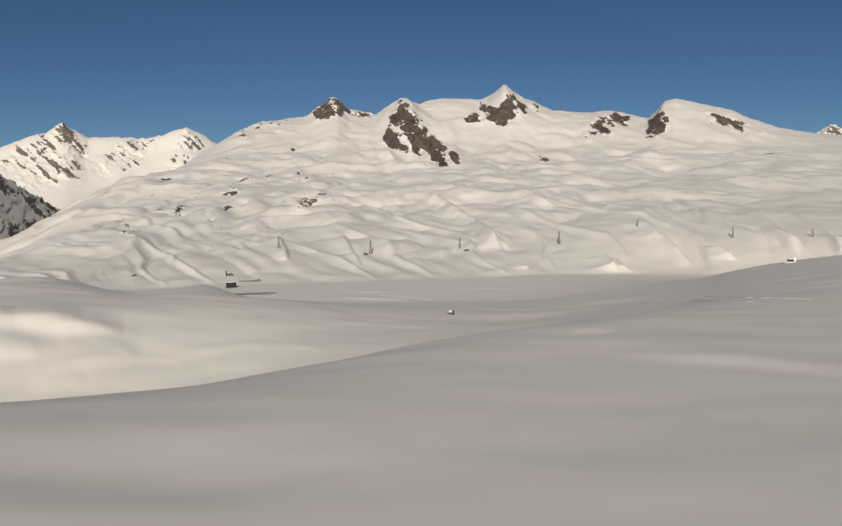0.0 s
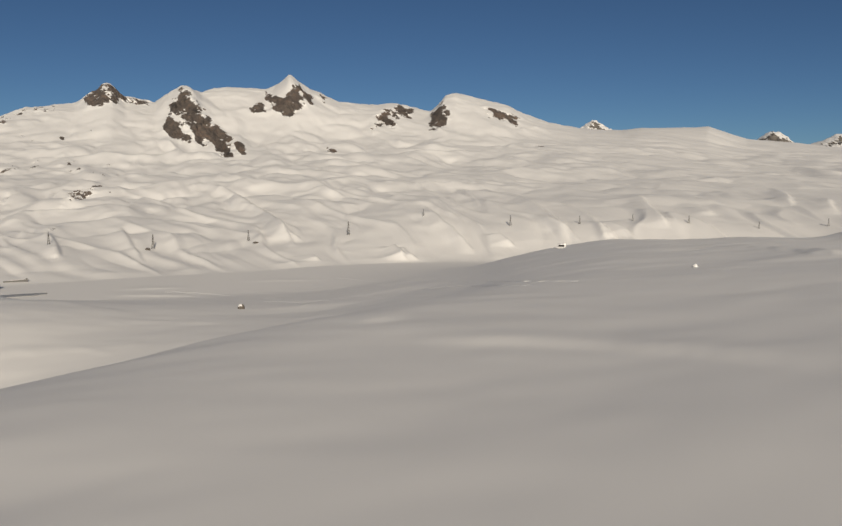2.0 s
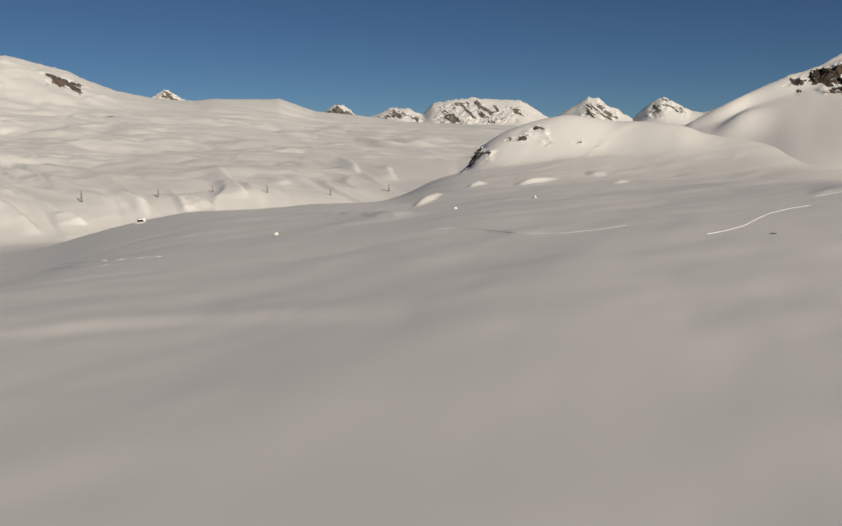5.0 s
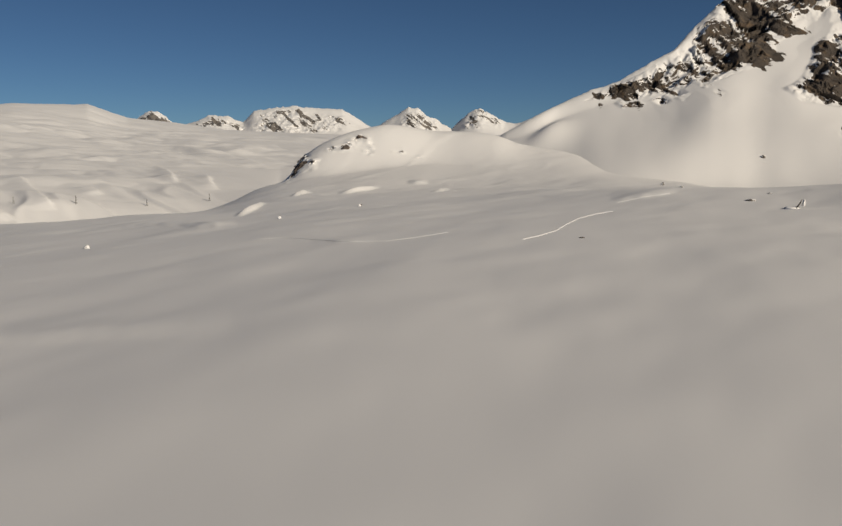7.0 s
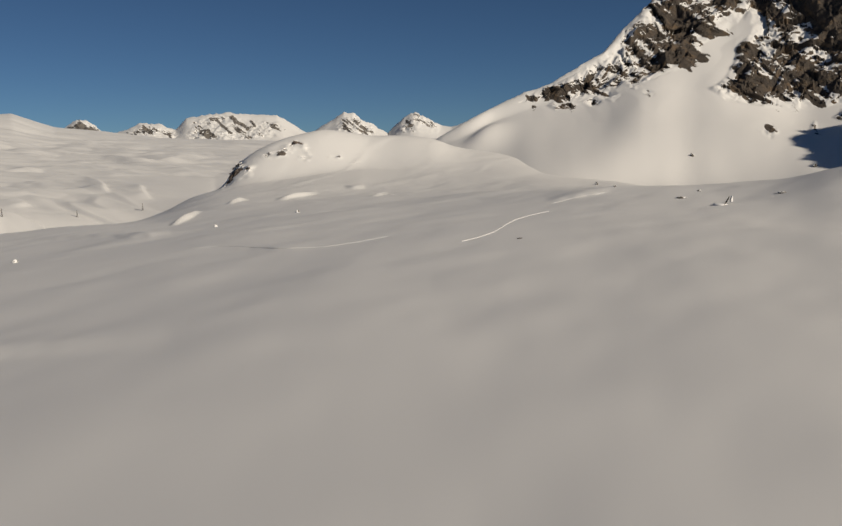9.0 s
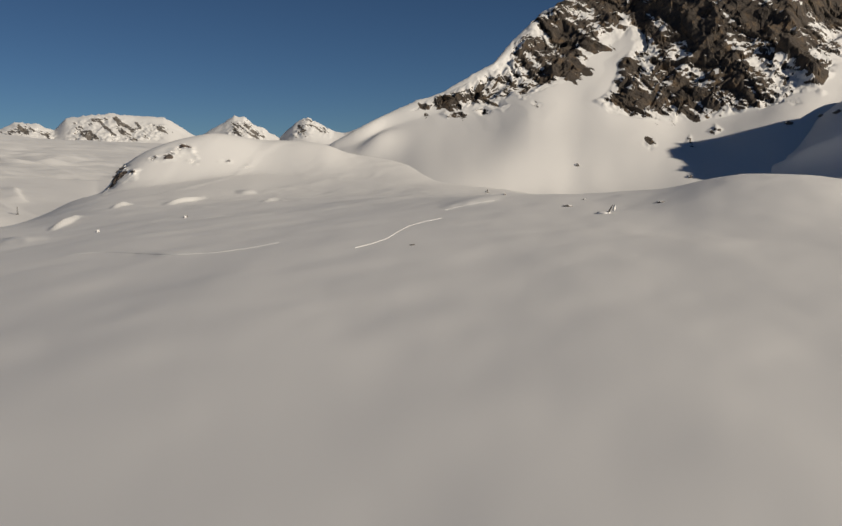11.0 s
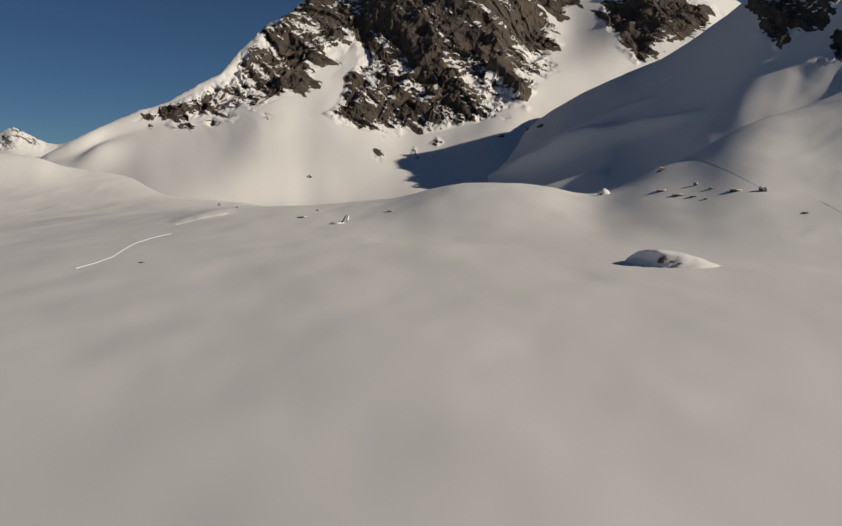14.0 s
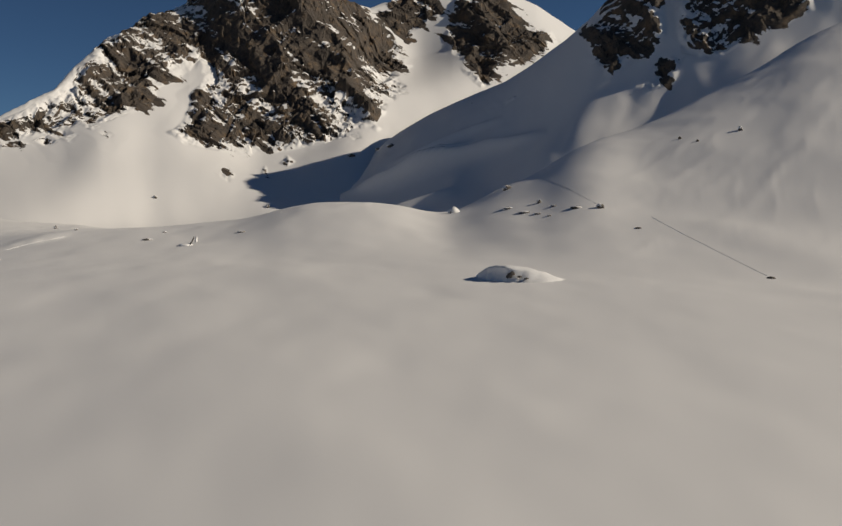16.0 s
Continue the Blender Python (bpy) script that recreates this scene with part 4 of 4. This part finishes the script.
def pylon(place, high, turn, width=1.0):
    """A lattice power pylon: four legs drawn in to a waist, crossed braces, three pairs of arms."""
    root = new("power_pylon")
    root.location, root.rotation_euler = place, (0, 0, turn)
    levels = [(0.0, 0.095), (0.22, 0.07), (0.42, 0.05), (0.6, 0.034), (0.8, 0.026), (1.0, 0.012)]
    w = 0.016 * high * width
    for sx, sy in ((-1, -1), (1, -1), (1, 1), (-1, 1)):
        bm = bmesh.new()
        for (h0, r0), (h1, r1) in zip(levels, levels[1:]):
            bar(bm, (sx * r0 * high, sy * r0 * high, h0 * high), (sx * r1 * high, sy * r1 * high, h1 * high), w)
        part("leg", bm, STEEL, root)
    for (h0, r0), (h1, r1) in zip(levels, levels[1:]):
        bm = bmesh.new()
        for (ax, ay), (bx, by) in (((-1, -1), (1, -1)), ((1, -1), (1, 1)), ((1, 1), (-1, 1)), ((-1, 1), (-1, -1))):
            bar(bm, (ax * r0 * high, ay * r0 * high, h0 * high), (bx * r1 * high, by * r1 * high, h1 * high), w * 0.7)
            bar(bm, (bx * r0 * high, by * r0 * high, h0 * high), (ax * r1 * high, ay * r1 * high, h1 * high), w * 0.7)
        part("brace", bm, STEEL, root)
    for h, reach in ((0.66, 0.15), (0.79, 0.18), (0.92, 0.13)):
        bm = bmesh.new()
        for sx in (-1, 1):
            bar(bm, (0, 0, h * high), (sx * reach * high, 0, h * high), w * 0.9)
            bar(bm, (0, 0, (h + 0.05) * high), (sx * reach * high, 0, h * high), w * 0.7)
        part("cross_arm", bm, STEEL, root)
        for sx in (-1, 1):
            bm = bmesh.new()
            bar(bm, (sx * reach * high, 0, h * high), (sx * reach * high, 0, (h - 0.05) * high), w * 0.8)
            part("insulator", bm, STEEL, root)
    tagged(root, "grey steel lattice power pylon standing in the snow", "pylon", "pylons along the hillside")
    return root


for b, e, tall in [(-9.8, -4.35, 0.80), (-3.5, -4.83, 0.95), (2.7, -4.47, 0.76), (9.5, -4.13, 0.92), (14.7, -2.85, 0.5), (20.7, -3.52, 0.7), (25.4, -3.37, 0.57), (28.9, -3.12, 0.46), (32.5, -3.24, 0.52), (36.8, -3.5, 0.44), (40.8, -3.26, 0.5)]:
    place, far = on_land(b, e)
    pylon(place - Vector((0, 0, 0.6)), far * math.tan(radians(tall)) + 0.6, radians(-b + 75), 0.85)


def boulder(b, e, wide, tall, seed, snow=0.75, deep=1.0):
    """A rock half sunk in the snow under a cap of snow; wide and tall in degrees as it shows."""
    place, far = on_land(b, e)
    w, h = far * math.tan(radians(wide)) / 2, far * math.tan(radians(tall))
    root = new("boulder")
    root.location, root.rotation_euler = place, (0, 0, radians(-b))
    smooth(part("rock", pebble(seed, w, w * deep, h, 0.35, -0.4), STONE, root))
    if snow > 1.2:
        bm = pebble(seed + 9, w * 1.08, w * deep * 1.08, h * 0.95, 0.2, -0.4)
        bmesh.ops.translate(bm, verts=bm.verts, vec=(-0.05 * w, -0.05 * w, h * 0.2))
        smooth(part("snow_cap", bm, SNOW, root, "white rounded cap of snow"))
    elif snow > 0:
        bm = pebble(seed + 9, w * (0.9 + 0.12 * snow), w * deep * (0.9 + 0.12 * snow), h * (0.5 + 0.15 * snow), 0.22, -0.5)
        bmesh.ops.translate(bm, verts=bm.verts, vec=(-0.12 * w, 0.18 * w * deep, h * (0.62 - 0.2 * snow)))
        smooth(part("snow_cap", bm, SNOW, root, "white rounded cap of snow"))
    tagged(root, "dark boulder half buried in snow under a white cap" if snow > 0 else "low dark rock showing through the snow", "boulder", "boulders in the snow")
    return root


for k, (b, e, wide, tall, snow) in enumerate([
        (97.55, -2.02, 0.72, 0.34, 1.3), (107.5, -1.85, 0.5, 0.28, 1.0), (103.4, -1.45, 0.3, 0.22, 0.9), (101.2, -0.5, 0.6, 0.3, 1.2), (112.6, 2.6, 0.22, 0.16, 0), (113.7, 2.4, 0.2, 0.14, 0),
        (116.3, 3.0, 0.3, 0.25, 0.5), (77.5, -0.55, 0.24, 0.14, 0.9), (71.4, -2.35, 0.22, 0.16, 0.8), (2.1, -9.05, 0.42, 0.3, 0.5), (33.0, -6.12, 0.34, 0.17, 1.4), (50.9, -3.78, 0.28, 0.15, 1.4),
        (45.4, -4.55, 0.22, 0.16, 1.4), (110.0, -3.25, 0.45, 0.09, 0), (118.3, -6.45, 0.55, 0.11, 0), (105.9, -1.83, 0.7, 0.13, 1.1), (102.4, -2.1, 0.8, 0.1, 1.0), (103.3, -2.2, 0.5, 0.08, 0.9),
        (104.4, -1.68, 0.4, 0.08, 1.0), (101.3, -1.8, 0.7, 0.09, 1.1), (104.1, -2.35, 0.35, 0.06, 0.9), (76.9, -3.3, 0.6, 0.09, 1.1), (83.0, -3.0, 0.5, 0.09, 1.1), (84.8, -1.35, 0.35, 0.14, 1.1), (78.0, -2.85, 0.25, 0.08, 1.1), (72.6, -2.5, 0.2, 0.1, 1.1),
        (-3.85, -4.9, 0.3, 0.14, 0), (3.2, -4.6, 0.4, 0.08, 0), (90.6, 2.0, 0.5, 0.16, 0.8), (93.3, 2.6, 0.55, 0.2, 0.8), (92.4, 2.4, 0.35, 0.13, 0.8), (66.2, -5.95, 0.4, 0.06, 0)]):
    boulder(b, e, wide, tall, k * 5 + 3, snow)


def snow_mound():
    """A ledge of rock drifted over by snow: a steep hollow front and a long gentle back."""
    place, far = on_land(101.4, -6.75)
    wide, high = far * math.tan(radians(3.2)), far * math.tan(radians(1.3))
    root = new("snow_mound")
    root.location, root.rotation_euler = place - Vector((0, 0, 0.25)), (0, 0, radians(-136.4))
    bm = bmesh.new()
    us, ws = np.linspace(-1, 1, 61), np.linspace(0, 1, 31)
    grid = []
    for u in us:
        crown = high * max(0.0, (1 - abs(u + 0.05) ** 2.2)) ** 0.9 * (1.0 - 0.22 * max(u, 0))
        front = -wide * 0.32 * (1 - u * u) + 0.5 * noise.noise(Vector((u * 5, 2, 0)))
        steep = min(1.0, max(0.12, 0.85 - 1.3 * max(0.0, u - 0.05)))
        row = []
        for w in ws:
            if w < 0.35:
                t = w / 0.35
                y = front + (1 - steep) * wide * 0.5 * t - 0.05 * wide * math.sin(math.pi * t) * -steep
                z = crown * (0.82 * t ** (0.8 if steep > 0.5 else 1.0))
            else:
                t = (w - 0.35) / 0.65
                y0 = front + (1 - steep) * wide * 0.5
                y = y0 + (wide * 1.1 - y0) * t
                z = crown * (0.82 + 0.18 * math.sin(math.pi * min(1, t * 1.6))) * (1 - t * t * (3 - 2 * t))
            z += 0.12 * noise.noise(Vector((u * 6, w * 7, 1)))
            row.append(bm.verts.new((u * wide, y, max(z, -0.3) if 0 < w < 1 else -0.6)))
        grid.append(row)
    for r0, r1 in zip(grid, grid[1:]):
        for k in range(len(ws) - 1):
            bm.faces.new((r0[k], r1[k], r1[k + 1], r0[k + 1]))
    smooth(part("snow_cap", bm, SNOW, root))
    for k, (u, z, sx, sz) in enumerate([(0.16, 0.42, 0.055, 0.16), (0.22, 0.52, 0.04, 0.12), (0.12, 0.34, 0.05, 0.09), (0.36, 0.36, 0.06, 0.06), (0.5, 0.28, 0.05, 0.04)]):
        bm = pebble(k * 7 + 60, wide * sx, wide * sx, high * sz, 0.45, detail=2)
        bmesh.ops.translate(bm, verts=bm.verts, vec=(u * wide, -wide * 0.32 * (1 - u * u) + (0.4 + 1.3 * max(0, u)) , high * z))
        part("rock", bm, STONE, root, "dark bare rock")
    tagged(root, "smooth snow mound over a ledge of dark rock", "snow mound")


snow_mound()


def rock_fin():
    """Two thin blades of rock plastered with snow beside a wind scoop."""
    place, far = on_land(79.75, -3.75)
    root = new("rock_fin")
    root.location, root.rotation_euler = place, (0, 0, radians(-79.75))
    h = far * math.tan(radians(0.6))
    for k, (x, lean, tall) in enumerate([(-0.15, 0.55, 1.0), (0.38, 0.15, 0.75)]):
        bm = pebble(k + 31, h * (0.09 + 0.07 * k), h * 0.3, h * 0.62 * tall, 0.3, -0.4)
        for v in bm.verts:
            v.co.x += x * h + lean * v.co.z
            v.co.z += h * (0.25 + 0.22 * k)
        smooth(part("blade", bm, STONE if k == 0 else SNOW, root, "dark rock blade" if k == 0 else "snow-plastered blade"))
    bm = pebble(37, h * 0.8, h * 0.5, h * 0.22, 0.2, -0.4)
    bmesh.ops.translate(bm, verts=bm.verts, vec=(-0.75 * h, 0.1, 0))
    smooth(part("drift", bm, SNOW, root, "bright snowdrift"))
    tagged(root, "narrow dark rock fin with a bright snowdrift at its foot", "rock")


rock_fin()


def ski_track(points, wide, high, label, name="ski_track", kind="ski track", group="ski tracks", rough=0.0):
    """A trail across the snow: a low ridge of turned snow draped over the land."""
    p = np.array(points, float)
    t = np.linspace(0, len(p) - 1, (len(p) - 1) * 22 + 1)
    k = np.arange(len(p))
    bs, es = np.interp(t, k, p[:, 0]), np.interp(t, k, p[:, 1])
    for _ in range(6):
        bs[1:-1], es[1:-1] = (bs[:-2] + 2 * bs[1:-1] + bs[2:]) / 4, (es[:-2] + 2 * es[1:-1] + es[2:]) / 4
    es = es + rough * np.array([noise.noise(Vector((b * 1.7, 3, 0))) for b in bs])
    spots = [on_land(b, e)[0] for b, e in zip(bs, es)]
    bm = bmesh.new()
    rows = []
    for k, q in enumerate(spots):
        ahead = (spots[min(k + 1, len(spots) - 1)] - spots[max(k - 1, 0)]).normalized()
        side = ahead.cross(Vector((0, 0, 1))).normalized()
        thin = wide * max(0.08, 0.75 + (0.35 + 11 * rough) * noise.noise(q * 0.11)) * min(1, 0.3 + 0.1 * k, 0.3 + 0.1 * (len(spots) - 1 - k))
        rows.append([bm.verts.new(q + side * thin * u + Vector((0, 0, high * z))) for u, z in ((-1, -0.2), (-0.6, 1.0), (-0.2, 0.5), (0.2, 0.5), (0.6, 1.0), (1, -0.2))])
    for r0, r1 in zip(rows, rows[1:]):
        for k in range(5):
            bm.faces.new((r0[k], r0[k + 1], r1[k + 1], r1[k]))
    me = bpy.data.meshes.new(name)
    bm.to_mesh(me)
    bm.free()
    me.materials.append(SNOW)
    return tagged(new(name, me), label, kind, group)


ski_track([(43.6, -5.90), (45.9, -5.86), (49.9, -6.22), (52.7, -6.2), (55, -5.95), (57.0, -5.63)], 0.42, 0.06, "faint curving ski track pressed into smooth snow")
ski_track([(62.2, -6.10), (63.3, -5.85), (64.4, -5.50), (65.15, -5.05), (65.9, -4.66), (67.0, -4.35), (68.2, -4.12)], 0.34, 0.1, "bright curving ski track climbing over the snowfield")
ski_track([(68.5, -3.55), (70.2, -3.15), (71.9, -2.9)], 0.3, 0.07, "faint straight ski track near the brow of the slope")
ski_track([(103.6, 0.31), (105.4, -0.53), (107.4, -1.66)], 0.13, 0.03, "thin dark ski track leading up a snowy spur")
ski_track([(110.8, -2.48), (112.8, -3.60), (114.8, -4.65), (117.1, -5.84), (118.1, -6.34)], 0.12, 0.035, "long dark ski track running down the open slope")


for points, wide, high in [([(-2.9, -7.7), (0, -7.95), (1.5, -8.15)], 0.5, 0.3), ([(8.6, -7.07), (12, -7.5), (15, -7.93)], 0.35, 0.22), ([(15.2, -7.9), (17.2, -7.68), (20, -7.62)], 0.4, 0.28), ([(19, -7.42), (22, -7.36), (25.4, -7.27)], 0.35, 0.25),
                           ([(12.6, -7.34), (15, -7.45), (17.9, -7.47)], 0.3, 0.22), ([(14.6, -7.9), (18, -7.75), (22.3, -7.63)], 0.3, 0.2), ([(3.7, -8.62), (5, -8.66), (6.4, -8.78)], 0.4, 0.22)]:
    ski_track(points, wide * 0.42, high * 0.4, "thin bright ridge of wind-packed snow on the plain", "wind_ridge", "snow ridge", "ridges of wind-packed snow", 0.04)


def drifted_hut():
    place, far = on_land(24.3, -5.0)
    u = far * math.tan(radians(1.05)) / 8
    root = new("hut")
    root.location, root.rotation_euler, root.scale = place, (0, 0, radians(-24.3)), (u, u, u)
    bm = bmesh.new()
    box(bm, -2.2, 0.6, -0.2, 2.4, -0.5, 1.5, 0.04)
    part("wall", bm, TIMBER, root, "dark timber wall")
    bm = bmesh.new()
    for k in range(6):
        box(bm, -2.15 + k * 0.46, -1.74 + k * 0.46, -0.26, -0.2, 0.0, 1.42)
    part("boarding", bm, TIMBER, root)
    smooth(part("roof_snow", pebble(3, 1.9, 1.9, 0.55, 0.15, -0.3), SNOW, root, "thick white roof snow")).location = (-0.8, 1.1, 1.62)
    smooth(part("snow_bank", pebble(5, 4.2, 2.0, 0.5, 0.2, -0.5), SNOW, root, "white snow bank")).location = (0, -0.6, 0.0)
    smooth(part("chimney_snow", pebble(8, 0.7, 0.7, 1.5, 0.2), SNOW, root, "snow-covered upright gable end")).location = (0.9, 0.6, 1.3)
    tagged(root, "small dark timber hut drifted deep in snow", "hut")


drifted_hut()


def shore_buildings():
    """The little works at the end of the lake: hut, long wall, boathouse and a patch of bare ice."""
    place, far = on_land(-13.15, -6.2)
    u = far / 1000
    root = new("stone_hut")
    root.location, root.rotation_euler, root.scale = place, (0, 0, radians(13)), (u, u, u)
    bm = bmesh.new()
    box(bm, -4.0, 3.2, 0, 6, -2, 3.2, 0.08)
    part("wall", bm, CONCRETE, root)
    bm = bmesh.new()
    box(bm, -4.05, -2.6, -0.12, 0, -0.5, 6.2, 0.05)
    part("chimney_stack", bm, TIMBER, root, "tall dark post")
    for x in (-1.6, 0.6):
        bm = bmesh.new()
        box(bm, x, x + 1.3, -0.1, 0, 0.6, 2.2, 0.03)
        part("shutter", bm, TIMBER, root)
    smooth(part("roof_snow", pebble(71, 3.9, 3.4, 0.7, 0.15, -0.25), SNOW, root, "thick white roof snow")).location = (-0.4, 3, 3.5)
    tagged(root, "small grey stone hut with a snowy roof by the lake", "hut")
    place, far = on_land(-11.8, -6.62)
    u = far / 1000
    root = new("dam_wall")
    root.location, root.rotation_euler, root.scale = place, (0, radians(-2), radians(11.8)), (u, u, u)
    bm = bmesh.new()
    box(bm, -12, 11.5, 0, 2, -2, 2.1, 0.15)
    part("wall", bm, CONCRETE, root)
    bm = bmesh.new()
    box(bm, 10.2, 12.2, -0.3, 2.2, -2, 3.0, 0.15)
    part("end_pier", bm, CONCRETE, root)
    smooth(part("snow_cap", pebble(73, 11.5, 1.0, 0.3, 0.1, -0.3), SNOW, root)).location = (0, 1.2, 2.15)
    tagged(root, "long low concrete dam wall capped with snow", "dam wall")
    place, far = on_land(-13.0, -7.0)
    u = far / 1000
    root = new("boathouse")
    root.location, root.rotation_euler, root.scale = place, (0, 0, radians(25)), (u, u, u)
    bm = bmesh.new()
    box(bm, -5.5, 5.5, 0, 6, -2, 6.2, 0.1)
    part("wall", bm, TIMBER, root)
    for x in (-4.2, -0.8, 2.4):
        bm = bmesh.new()
        box(bm, x, x + 2.2, -0.12, 0, -1, 3.0, 0.04)
        part("door", bm, TIMBER, root)
    smooth(part("roof_snow", pebble(75, 5.8, 3.4, 0.7, 0.15, -0.3), SNOW, root, "thick white roof snow")).location = (-1, 3.4, 6.4)
    tagged(root, "dark timber boathouse at the lake's edge", "boathouse")
    place, far = on_land(-11.9, -7.5)
    bm = bmesh.new()
    ring = []
    for k in range(40):
        a = k / 40 * math.tau
        ring.append(bm.verts.new((26 * math.cos(a) * (1 + 0.2 * math.sin(3 * a)), 11 * math.sin(a) * (1 + 0.2 * math.cos(2 * a)), 0.9)))
    top = bm.faces.new(ring)
    low = bmesh.ops.extrude_face_region(bm, geom=[top])
    bmesh.ops.translate(bm, verts=[v for v in low["geom"] if isinstance(v, bmesh.types.BMVert)], vec=(0, 0, -1.6))
    bmesh.ops.recalc_face_normals(bm, faces=bm.faces)
    me = bpy.data.meshes.new("ice_patch")
    bm.to_mesh(me)
    bm.free()
    me.materials.append(ICE)
    ob = new("ice_patch", me)
    ob.location, ob.rotation_euler = place, (0, 0, radians(12))
    tagged(ob, "grey patch of bare wind-swept ice on the frozen lake", "ice", kind="structure")


shore_buildings()
